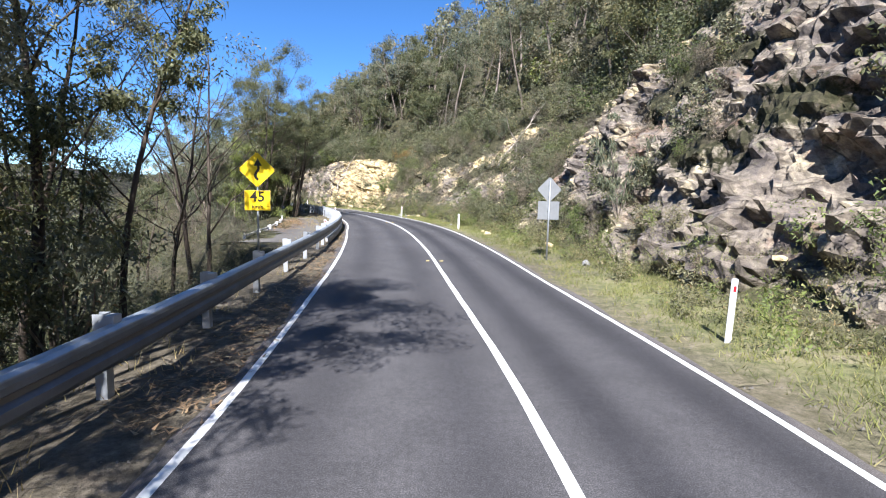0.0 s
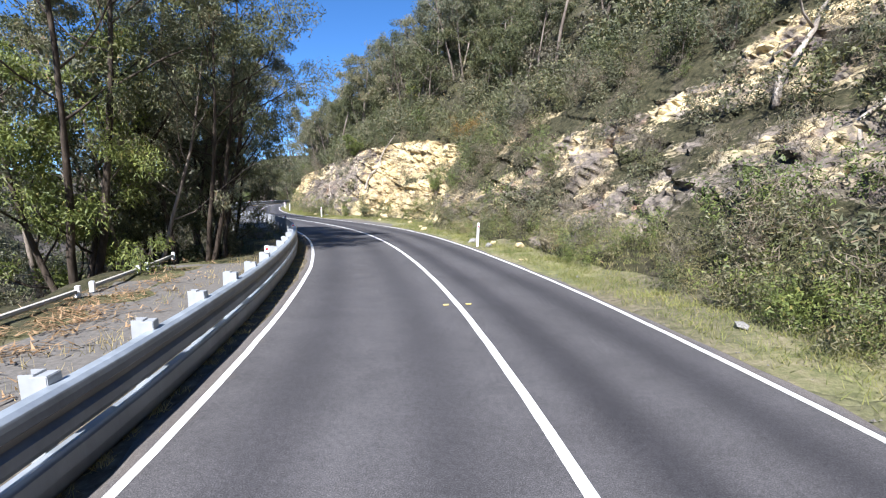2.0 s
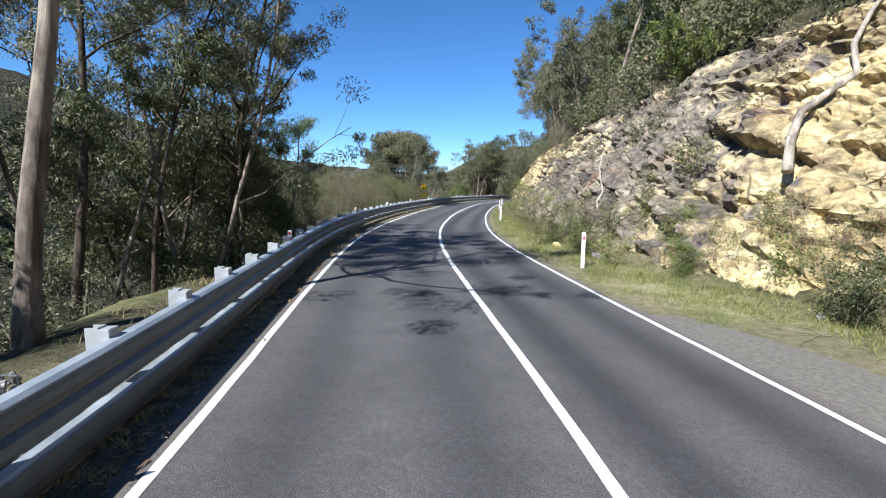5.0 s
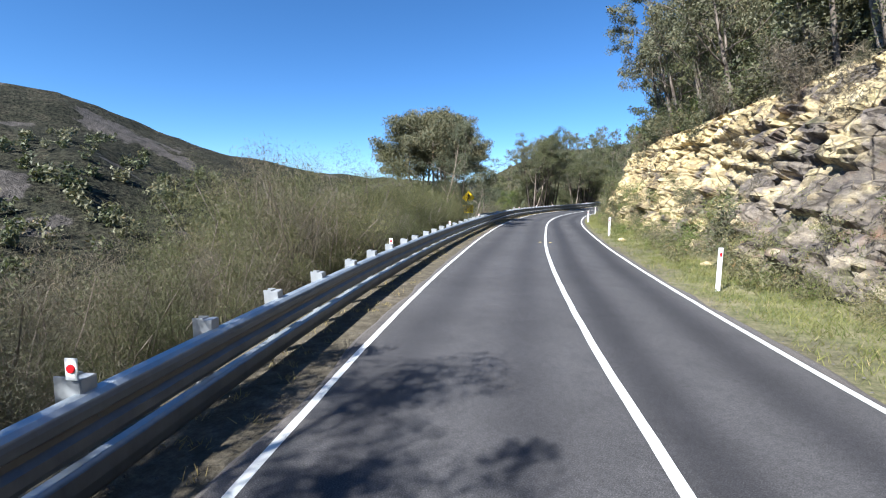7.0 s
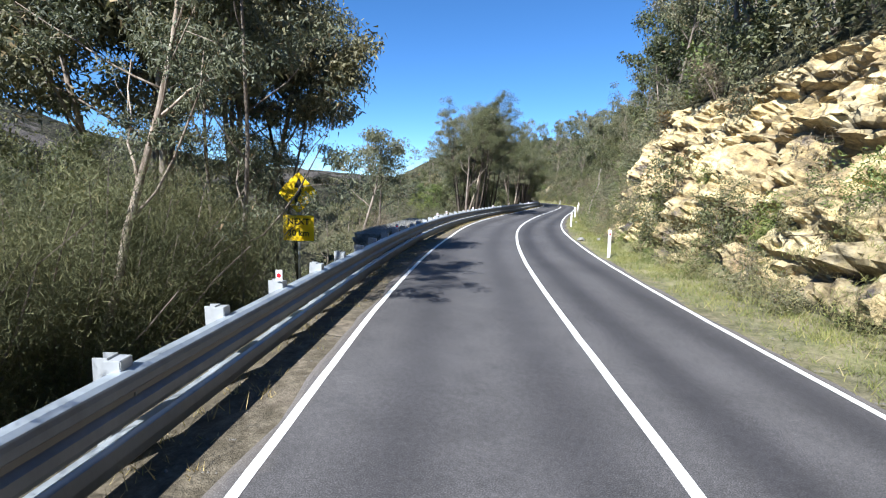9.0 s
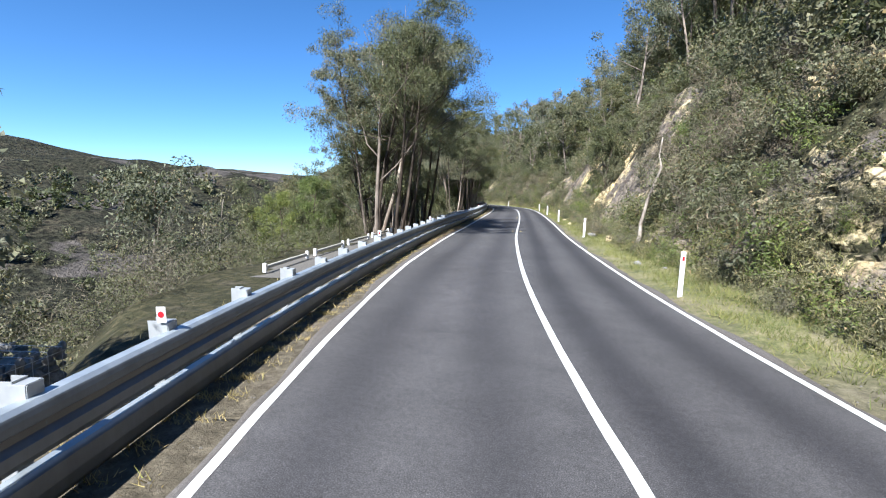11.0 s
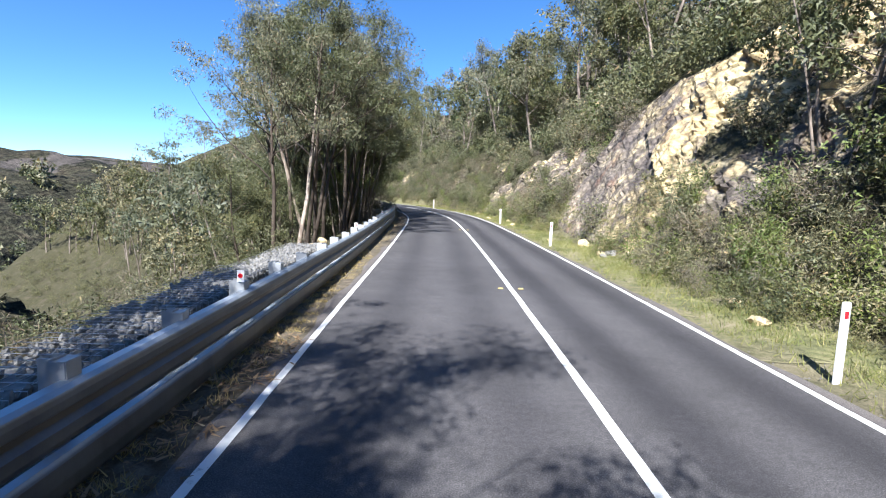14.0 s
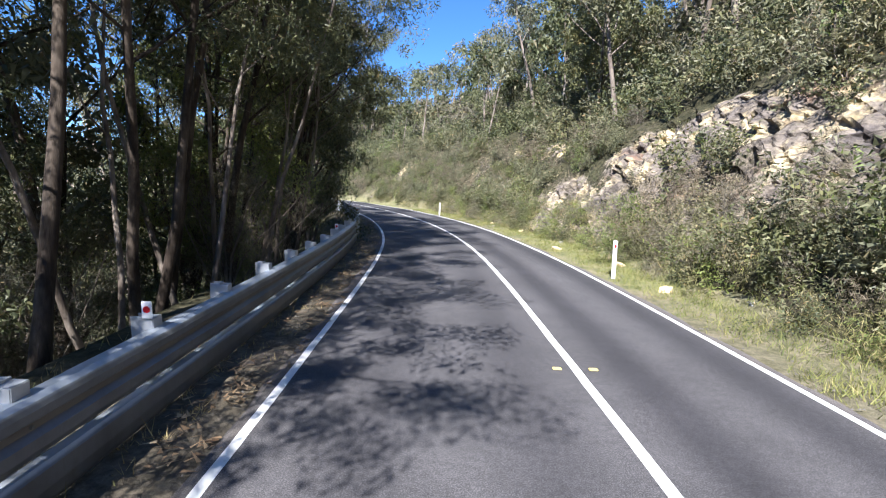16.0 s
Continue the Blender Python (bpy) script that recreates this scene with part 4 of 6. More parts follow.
# trees between the guard rail and the gorge, by distance along the road
for kind, s, d, turn, size in (
    (canopy_b, -0.9, -5.3, 0, 0.74), (canopy, -2.4, -5.2, 20, 0.72), (canopy_b, -3.6, -5.6, 40, 0.8), (canopy, -7.5, -5.8, 100, 0.75), (dense_b, -6.0, -7.5, 60, 0.8), (thin_b, -0.6, -7.4, 250, 0.95), (thin_a, 4.5, -7.2, 20, 1.0), (thin_c, 5.6, -6.4, 120, 1.05), (thin_a, 7.0, -11.6, 200, 1.1), (bare_tree, 6.2, -11.0, 10, 1.0), (bare_tree, 8.2, -9.4, 75, 0.95),
    (thin_c, 10.0, -11.5, 140, 1.0), (bare_tree, 11.4, -8.0, 300, 0.9), (thin_b, 9.4, -13.5, 210, 1.0), (thin_a, 3.0, -9.6, 260, 1.15), (thin_b, 1.0, -9.0, 40, 0.9), (dense_b, 2.8, -7.8, 40, 0.9), (thin_b, 0.4, -6.2, 140, 0.8), (canopy_b, 6.6, -9.0, 60, 0.85), (dense_a, 9.4, -10.4, 10, 0.85), (dense_b, 5.2, -12.0, 80, 1.0),
    (bare_tree, 14.6, -8.0, 0, 1.0), (bare_tree, 15.8, -9.0, 140, 1.1), (thin_c, 19.5, -12.5, 33, 0.7), (bare_tree, 22.0, -13.0, 250, 0.8),
    (lean_gum, 37.6, -11.6, 185, 1.05), (canopy, 39.4, -6.4, 25, 0.8), (canopy, 37.2, -9.4, 20, 1.1), (canopy_b, 40.4, -9.2, 40, 1.15), (canopy, 44.8, -9.4, 300, 1.1), (canopy_b, 41.8, -6.2, 30, 0.8), (canopy, 43.6, -7.6, 100, 0.82), (green_a, 37.0, -9.2, 0, 1.1), (thin_b, 38.8, -8.2, 0, 0.95), (thin_a, 40.2, -7.4, 90, 0.95), (dense_b, 41.6, -9.0, 200, 0.9), (canopy_b, 44.4, -6.4, 35, 0.78),
    (thin_a, 43.2, -6.4, 30, 0.85), (thin_b, 45.6, -7.6, 60, 0.9), (dense_a, 47.0, -6.8, 150, 0.8), (thin_b, 45.2, -7.0, 240, 1.05), (thin_b, 41.0, -12.0, 20, 1.2), (hill_b, 39.6, -10.8, 20, 1.15),
    (thin_b, 47.2, -9.0, 280, 0.9), (thin_a, 35.5, -13.5, 280, 0.8), (canopy, 46.0, -6.8, 200, 0.75),
    (wide_gum, 62.5, -6.15, 30, 1.0), (pole_gum, 65.4, -7.4, 20, 0.95), (thin_a, 64.6, -9.6, 140, 1.1), (thin_b, 67.6, -8.8, 70, 1.1), (thin_a, 69.0, -11.5, 10, 1.15), (pole_b, 63.4, -12.5, 200, 1.2), (thin_c, 66.2, -13.5, 80, 1.3), (thin_b, 72.0, -12.5, 250, 1.15), (pole_gum, 75.4, -10.5, 130, 1.1), (dense_b, 70.2, -8.4, 330, 0.95), (thin_c, 61.0, -9.5, 10, 1.1), (thin_a, 60.0, -13.0, 60, 1.1),
    (thin_c, 66.4, -6.4, 150, 0.95), (thin_b, 69.0, -6.6, 20, 1.0), (thin_a, 70.2, -6.3, 260, 0.95), (thin_c, 71.4, -7.2, 100, 1.1), (thin_a, 72.6, -6.8, 45, 1.0),
    (forked_dead, 71.0, -6.2, 130, 0.62), (dense_b, 73.4, -7.4, 180, 0.85), (thin_b, 74.0, -7.2, 300, 0.85), (green_a, 76.0, -6.8, 10, 0.85), (thin_c, 75.0, -8.2, 220, 0.9),
    (umbrella, 108.8, -8.5, 25, 1.28), (lean_gum, 104.4, -7.0, 20, 0.75), (dense_b, 105.8, -7.2, 200, 0.55), (thin_b, 107.6, -6.2, 320, 0.8), (umbrella, 110.6, -7.8, 200, 1.2), (thin_b, 110.4, -7.0, 80, 0.8), (thin_a, 112.0, -6.6, 130, 0.75), (dense_b, 107.4, -12.5, 300, 0.8), (thin_b, 113.6, -9.5, 240, 0.85), (thin_c, 106.5, -8.5, 20, 0.7),
    (broad_gum, 119.5, 8.8, 180, 1.1), (broad_gum, 113.0, 9.0, 165, 1.1), (hill_b, 116.0, 10.8, 90, 1.1), (broad_gum, 91.5, 9.0, 175, 1.0), (broad_gum, 101.0, 8.6, 180, 0.95), (broad_gum, 107.0, 9.0, 178, 1.1), (broad_gum, 114.5, 8.8, 178, 1.15), (hill_c, 96.5, 9.6, 30, 1.0), (hill_a, 106.5, 10.0, 85, 1.1),
    (hill_b, 124.0, -7.4, 30, 0.75), (hill_b, 121.5, -8.2, 130, 0.85), (bare_tree, 71.4, 13.3, 40, 0.95), (lean_gum, 180.0, 10.8, 170, 0.8), (thin_c, 159.6, 6.4, 20, 0.8), (hill_c, 161.6, 6.8, 80, 0.85), (pole_b, 163.2, 6.2, 240, 0.7), (hill_c, 164.8, 7.2, 300, 0.8), 
    (hill_b, 136.0, -13.0, 60, 0.85), (hill_a, 132.0, -15.0, 160, 0.8), (hill_d, 138.0, -12.0, 220, 0.8),
    *[(k, a, d, turn, (top - float(surface(a, d)[0][2])) / k_high) for k, k_high, a, d, turn, top in (
        (green_a, 8.0, 140.6, -10.4, 30, 2.4), (dense_b, 9.0, 143.2, -12.2, 130, 2.9), (green_a, 8.0, 144.6, -10.8, 220, 3.2), (thin_c, 8.5, 141.8, -9.4, 60, 2.2),
        (dense_b, 9.0, 147.6, -13.6, 300, 3.0), (green_a, 8.0, 150.4, -12.4, 80, 3.4), (thin_c, 8.5, 146.2, -10.0, 10, 3.0), (dense_b, 9.0, 154.5, -13.8, 20, 2.6))],
    (forked_dead, 142.4, -6.4, 20, 0.95), (tall_gum, 153.1, -6.6, 80, 0.86), (tall_gum, 152.4, -7.2, 230, 0.84),
    (thin_b, 144.8, -7.8, 40, 1.0), (dense_a, 145.6, -7.6, 0, 0.9), (lean_gum, 144.0, -7.0, 15, 1.0), (canopy, 149.8, -5.9, 15, 0.85), (canopy, 142.0, -5.5, 15, 0.8), (canopy_b, 143.0, -6.6, 10, 0.85), (canopy_b, 143.4, -5.8, 0, 0.85), (canopy, 145.4, -6.0, 20, 0.9), (canopy_b, 148.0, -6.6, 5, 0.9), (canopy, 151.8, -6.6, 190, 0.85), (thin_a, 146.0, -8.0, 110, 1.0), (thin_b, 147.2, -6.8, 200, 1.0), (pole_gum, 146.6, -6.2, 60, 0.9), (dense_b, 148.8, -7.4, 10, 0.9),
    (thin_a, 147.4, -8.4, 330, 0.95), (thin_b, 149.6, -8.6, 15, 0.9), (pole_b, 144.4, -6.4, 70, 0.95), (thin_a, 149.0, -6.2, 80, 0.85),
    (lean_gum, 170.4, -6.6, 60, 0.85), (canopy_b, 170.8, -7.4, 130, 0.8), (dense_b, 178.5, -9.6, 40, 0.9), (dense_a, 183.2, -10.2, 140, 0.9), (dense_b, 187.4, -9.2, 240, 0.9), (dense_b, 175.0, -9.8, 200, 0.75), (canopy, 173.0, -6.8, 20, 0.85), (canopy_b, 176.6, -6.8, 15, 0.9), (canopy, 181.0, -6.6, 20, 0.9), (canopy_b, 185.2, -6.6, 20, 1.0), (canopy, 190.0, -6.6, 30, 0.95), (canopy_b, 194.6, -6.6, 30, 0.95), (pole_gum, 174.8, -6.8, 195, 0.95), (pole_gum, 176.0, -8.2, 20, 1.05), (lean_gum, 177.4, -7.4, 195, 1.1), (pole_gum, 178.2, -6.2, 0, 1.0), (pole_gum, 179.2, -9.0, 120, 1.1), (hill_b, 180.0, -10.4, 70, 1.4), (pole_b, 180.4, -6.8, 220, 1.0),
    (pole_gum, 181.4, -8.0, 75, 1.1), (pole_b, 182.4, -6.3, 150, 1.05), (pole_gum, 183.4, -7.4, 250, 1.1), (pole_gum, 183.8, -9.6, 210, 1.1), (pole_b, 184.6, -6.4, 10, 1.1), (hill_a, 184.0, -11.0, 170, 1.3), (green_a, 186.4, -7.4, 0, 1.2),
    (pole_gum, 185.8, -8.4, 330, 1.15), (pole_b, 187.0, -6.2, 60, 1.05), (pole_gum, 188.2, -7.6, 170, 1.15), (pole_b, 189.4, -6.4, 300, 1.05), (canopy, 189.0, -9.4, 40, 1.1), (pole_gum, 190.6, -7.8, 90, 1.15), (tall_gum, 191.6, -12.0, 100, 1.1),
    (dense_a, 192.4, -7.4, 140, 1.2), (pole_b, 193.6, -6.4, 0, 1.1), (pole_gum, 195.4, -7.8, 220, 1.2), (dense_a, 196.4, -8.8, 30, 1.2), (thin_b, 198.0, -6.6, 90, 1.15), (dense_b, 200.0, -7.6, 130, 1.25), (thin_a, 203.0, -6.8, 280, 1.2), (dense_a, 206.0, -7.8, 0, 1.2),
    (dense_a, 211.0, -7.6, 60, 1.15), (dense_b, 217.0, -8.2, 160, 1.15), (thin_a, 223.0, -8.0, 200, 1.1), (dense_a, 230.0, -9.0, 20, 1.1),
):
    kind.plant(s, d, turn, size, "roadside trees on the gorge side")

# trees of the hillside above the cutting: fine ones near its edge, simpler ones far up
far_a = Kind("gum_tree", BARK_GREY, LEAF_OLIVE, "olive-crowned gum tree high on the hillside", GUM, 15, 0.42, 0.17, seed=67, height=10, trunk_r=0.13, bare=0.4, limbs=8, spread=0.75, twigs=3, clump=0.95, reach=0.28)
far_b = Kind("gum_tree", BARK_PALE, LEAF_GUM, "pale gum tree high on the hillside", GUM, 15, 0.42, 0.17, seed=68, height=11.5, trunk_r=0.13, bare=0.5, limbs=7, spread=0.8, twigs=3, clump=1.0, reach=0.26)
far_c = Kind("gum_tree", BARK_DARK, LEAF_DARK, "dark-leaved tree high on the hillside", GUM, 15, 0.42, 0.17, seed=69, height=9, trunk_r=0.12, bare=0.3, limbs=8, spread=0.75, twigs=3, clump=0.95, reach=0.3)
rng = np.random.default_rng(5)
near_kinds = (hill_a, hill_b, hill_c, hill_a, hill_c, hill_b, hill_d, bare_tree, hill_b, hill_c)
for k in range(175):
    s = 4 + 214 * (k + rng.random()) / 120 if k < 120 else rng.uniform(22, 115)
    top = float(right_height(np.array([s]), np.array([9.0]))[2][0])
    e = rng.random() * 12 if k < 120 else 2 + rng.random() * 24
    if s < 24 and e < 5 or 54 < s < 66 and e < 3:
        continue
    kind = near_kinds[int(rng.integers(len(near_kinds)))]
    kind.plant(s, top + 0.8 + e, rng.uniform(0, 360), rng.uniform(0.85, 1.4) * (0.75 if kind is bare_tree else 1.2 if s > 120 else 1), "trees of the hillside", 0.3)


def corners(me, k):
    """The faces of a mesh that have k corners, as (n, k, 3)."""
    co = np.array([v.co for v in me.vertices])
    return np.array([[co[i] for i in p.vertices] for p in me.polygons if len(p.vertices) == k])


def far_wood(kinds, n, s0, s1, e0, e1, name, label="crowns of gum trees high on the hillside", gorge=False):
    """Trees too many to count, high on the hillside or down the far slope."""
    crowns, stems = [[] for _ in kinds], []
    shapes = [(corners(k.crown, 3), corners(k.trunks[0], 4)) for k in kinds]
    for _ in range(n):
        s = rng.uniform(s0, s1)
        top = float(right_height(np.array([s]), np.array([9.0]))[2][0])
        off = e0 + rng.random() ** 1.2 * (e1 - e0)
        p, _r = surface(s, -off if gorge else top + off)
        i = int(rng.integers(len(kinds)))
        m = np.array(pose(0, 0, 0, 0, 0, rng.uniform(0, 360)).to_3x3()) * rng.uniform(0.75, 1.3)
        for q, out in zip(shapes[i], (crowns[i], stems)):
            out.append(q @ m.T + p - np.array([0, 0, 0.3]))
    for k, c in zip(kinds, crowns):
        tagged(new(name, quad_mesh(name, np.concatenate(c), k.crown.materials[0])), label, "trees", kind="stuff")
    tagged(new(name + "_trunks", quad_mesh(name, np.concatenate(stems), BARK_GREY)), "thin grey trunks of distant gum trees", "trees", kind="stuff")


far_wood((far_a, far_b, far_c), 210, -5, 215, 10, 65, "hill_wood")
far_wood((far_a, far_b, far_c), 150, 200, 316, 0.5, 70, "far_wood")
far_wood((far_a, far_b, far_c), 110, 206, 312, 6.0, 26, "slope_wood", "crowns of gum trees on the far slope above the gorge", True)


def shrub_mesh(seed, leaf, height=1.6, wide=1.2, stems=7, per=18, length=0.18, width=0.055, droop=0.15, stem_mat=None):
    """One shrub: stems fan out from the base, leaves along them."""
    rng = np.random.default_rng(seed)
    centres, rads, pieces = [], [], []
    for k in range(stems):
        a = 2 * math.pi * (k + rng.random()) / stems
        w = Vector((math.cos(a) * wide / height * rng.uniform(0.1, 0.75), math.sin(a) * wide / height * rng.uniform(0.1, 0.75), 1))
        pts, rad, _ = limb(rng, (0, 0, -0.2), w, height * rng.uniform(0.65, 1.05) + 0.2, 0.022, 0.006, 0.16, 5, 0.1)
        pieces.append(tube(pts, rad, 4))
        for p in pts[2:]:
            for _ in range(2):
                centres.append(tuple(p + Vector(rng.normal(size=3)) * 0.13 * wide))
                rads.append(0.24 * wide * rng.uniform(0.6, 1.2))
    q = leaves(rng, centres, rads, per, length, width, droop, 0.9)
    q = q[q[:, 0, 2] > -0.05]
    return pieces, q


def shrub(name, seed, leaf, label, **form):
    pieces, q = shrub_mesh(seed, leaf, **form)
    v, f = join(pieces)
    return name, mesh_from("framework", v, f, BARK_GREY), quad_mesh("foliage", q, leaf), label


def put_shrub(kind, p, turn, size, group):
    name, stems, foliage, label = kind
    ob = new(name)
    ob.matrix_basis = pose(float(p[0]), float(p[1]), float(p[2]) - 0.08, 0, 0, turn) @ Matrix.Diagonal((size, size, size, 1))
    tagged(ob, label, "shrub", group)
    part("framework", stems, ob)
    part("foliage", foliage, ob)
    return ob


SHRUBS = [
    shrub("shrub", 71, LEAF_OLIVE, "olive-green bushy shrub rooted on the rocky slope", height=1.6, wide=1.3, length=0.1, width=0.03, per=46),
    shrub("shrub", 72, LEAF_GREEN, "fresh green feathery shrub on the bank", height=1.5, wide=1.1, length=0.1, width=0.018, per=70),
    shrub("shrub", 73, LEAF_DRY, "dry grey-brown twiggy shrub", height=1.4, wide=1.3, length=0.16, width=0.013, per=44, droop=-0.3),
    shrub("shrub", 74, LEAF_DARK, "dark green dense shrub", height=1.7, wide=1.4, length=0.1, width=0.03, per=52),
    shrub("shrub", 75, LEAF_GUM, "grey-green gum regrowth shrub", height=2.2, wide=1.2, length=0.12, width=0.03, per=42, droop=0.6),
    shrub("shrub", 76, LEAF_RUST, "rusty orange-green shrub on the cutting", height=1.8, wide=1.2, length=0.1, width=0.028, per=50),
]
BROOM = shrub("shrub", 77, LEAF_BROOM, "tall feathery grey-olive shrub beyond the guard rail", height=3.0, wide=1.7, stems=15, length=0.07, width=0.0045, per=300, droop=-0.6)
BROOM_DRY = shrub("shrub", 78, LEAF_DRY, "tall dry grey broom-like shrub beyond the guard rail", height=2.8, wide=1.7, stems=13, length=0.09, width=0.0042, per=200, droop=-0.5)
WEEPING = shrub("shrub", 79, LEAF_GUM, "slender weeping shrub hanging before the rock face", height=3.4, wide=0.8, stems=5, length=0.2, width=0.025, per=46, droop=0.9)
GORSE = shrub("shrub", 80, LEAF_GREEN, "upright bright green conifer-like bush", height=2.2, wide=0.7, stems=8, length=0.12, width=0.03, per=50, droop=-0.5)

BROOM_TALL = shrub("shrub", 177, LEAF_BROOM, "very tall soft grey-olive broom beyond the guard rail", height=3.0, wide=1.7, stems=17, length=0.055, width=0.004, per=380, droop=-0.5)
rng = np.random.default_rng(8)
for k in range(250):                                      # on the cutting, where soil clings
    s = rng.uniform(2, 215)
    _, toe, top = right_height(np.array([s]), np.array([9.0]))
    u = rng.random() ** 0.8 * 1.25
    d = float(toe[0] + (top[0] - toe[0]) * u)
    p, rock = surface(s, d)
    rocky = float(np.interp(s, _ks, _rocky))
    if rng.random() < 0.25 + 0.75 * min(1, rock * 1.2) and u < 1.05 or rock > 0.75 and rng.random() < 0.8:
        continue
    if u < 0.06 and rng.random() < 0.6:
        continue
    put_shrub(SHRUBS[int(rng.choice(6, p=(0.32, 0.13, 0.2, 0.16, 0.15, 0.04)))], p, rng.uniform(0, 360), rng.uniform(0.45, 1.05) * (1.25 if u > 0.9 else 1), "shrubs on the cutting")
for kind, s, d, size in ((WEEPING, 12.6, 6.6, 1.15), (SHRUBS[1], 14.5, 6.0, 0.8), (SHRUBS[4], 18.5, 6.4, 1.0), (GORSE, 75.5, 9.0, 1.4), (GORSE, 74.2, 9.6, 1.0), (SHRUBS[1], 55.0, 8.0, 1.2), (SHRUBS[5], 55.6, 11.2, 1.4), (SHRUBS[5], 54.2, 10.6, 1.2),
                         (SHRUBS[3], 62.4, 5.4, 0.7), (SHRUBS[1], 66.5, 5.2, 0.6), (SHRUBS[1], 110.0, 4.9, 1.0), (SHRUBS[3], 111.4, 4.8, 0.9), (SHRUBS[1], 159.0, 4.9, 1.0), (SHRUBS[1], 163.0, 4.8, 0.9)):
    put_shrub(kind, surface(s, d)[0], rng.uniform(0, 360), size, "shrubs on the cutting")
for k in range(120):                                      # on the gorge side
    s = rng.uniform(0, 215)
    thick = 78 < s < 108
    if not thick and rng.random() < 0.35:
        continue
    d = -6.0 - rng.random() ** 1.3 * (9 if thick else 12)
    if 17 < s < 38 and d > -9.6 or 131 < s < 147 and d > -8.2:
        d = -9.8 - rng.random() * 5
    p, _ = surface(s, d)
    kind = (BROOM, SHRUBS[0], BROOM, SHRUBS[3])[int(rng.integers(4))] if thick else (SHRUBS[0], SHRUBS[3], BROOM, SHRUBS[2], BROOM_DRY, SHRUBS[4])[int(rng.integers(6))]
    put_shrub(kind, p, rng.uniform(0, 360), rng.uniform(0.8, 1.35), "shrubs on the gorge side")
for k in range(30):
    s = 79 + 31 * k / 30 + rng.normal() * 0.3
    p, _ = surface(s, -5.9 - rng.random() * 2.4)
    put_shrub((BROOM_DRY if s < 94 and k % 3 else BROOM), p, rng.uniform(0, 360), rng.uniform(0.9, 1.35), "shrubs on the gorge side")
for k in range(60):
    s = 150 + 34 * rng.random() if k < 42 else 52 + 24 * rng.random()
    p, _ = surface(s, -8.0 - rng.random() ** 1.2 * 9)
    put_shrub((SHRUBS[0], BROOM, SHRUBS[3], SHRUBS[2], BROOM_DRY)[k % 5], p, rng.uniform(0, 360), rng.uniform(0.55, 0.95) * (0.6 if k % 5 in (1, 4) else 1), "shrubs on the gorge side")
for k in range(34):
    s = 80 + 30 * k / 34 + rng.normal() * 0.4
    p, _ = surface(s, -7.4 - rng.random() * 3.4)
    put_shrub(BROOM_DRY if s < 95 and k % 4 else BROOM_TALL, p, rng.uniform(0, 360), rng.uniform(1.0, 1.5), "shrubs on the gorge side")

for k in range(18):
    s = 90 + 11 * k / 18 + rng.normal() * 0.3
    p, _ = surface(s, -8.6 - rng.random() * 2.6)
    put_shrub(BROOM_TALL, p, rng.uniform(0, 360), rng.uniform(1.8, 2.4), "shrubs on the gorge side")


for k in range(6):
    s = 101.0 + 6.5 * k / 6 + rng.normal() * 0.3
    p, _ = surface(s, -6.5 - rng.random() * 1.8)
    put_shrub(BROOM_TALL, p, rng.uniform(0, 360), rng.uniform(1.1, 1.5), "shrubs on the gorge side")


# ---- masses of growth too many to count ----
def scatter(name, leaf, label, category, places, sizes, seed, variants=4, **form):
    rng = np.random.default_rng(seed)
    base = [shrub_mesh(seed + i, leaf, **form)[1] for i in range(variants)]
    out = []
    for (x, y, z), size in zip(places, sizes):
        q = base[int(rng.integers(variants))]
        a = rng.uniform(0, 2 * math.pi)
        ca, sa = math.cos(a) * size, math.sin(a) * size
        out.append(np.stack([q[..., 0] * ca - q[..., 1] * sa + x, q[..., 0] * sa + q[..., 1] * ca + y, q[..., 2] * size + z], -1))
    tagged(new(name, quad_mesh(name, np.concatenate(out), leaf)), label, category, kind="stuff")


rng = np.random.default_rng(18)


def hill_places(n, lo, hi, s0=0, s1=316, push=1.4):
    out = []
    for _ in range(n):
        s = rng.uniform(s0, s1)
        _, toe, top = right_height(np.array([s]), np.array([9.0]))
        d = float(top[0]) + lo + rng.random() ** push * (hi - lo)
        out.append(tuple(surface(s, d)[0]))
    return out


for leaf, cnt, seed, name in ((LEAF_OLIVE, 300, 81, "olive_undergrowth"), (LEAF_DARK, 210, 82, "dark_undergrowth"), (LEAF_DRY, 230, 83, "dry_undergrowth"), (LEAF_GREEN, 90, 84, "green_undergrowth")):
    form = dict(length=0.2, width=0.03) if leaf is LEAF_DRY else dict(length=0.16, width=0.055)
    scatter(name, leaf, "thick scrub along the top of the cutting", "undergrowth", hill_places(cnt, -0.3, 12, push=1.0), rng.uniform(0.8, 1.5, cnt), seed, stems=6, per=8, **form)
for leaf, cnt, seed, name in ((LEAF_OLIVE, 620, 281, "hill_scrub"), (LEAF_DARK, 520, 282, "dark_hill_scrub"), (LEAF_DRY, 380, 283, "dry_hill_scrub"), (LEAF_GREEN, 120, 284, "green_hill_scrub")):
    scatter(name, leaf, "thick scrub covering the hillside between the trees", "undergrowth", hill_places(cnt, 6, 62), rng.uniform(1.0, 2.0, cnt), seed, stems=5, per=6, length=0.24, width=0.1)


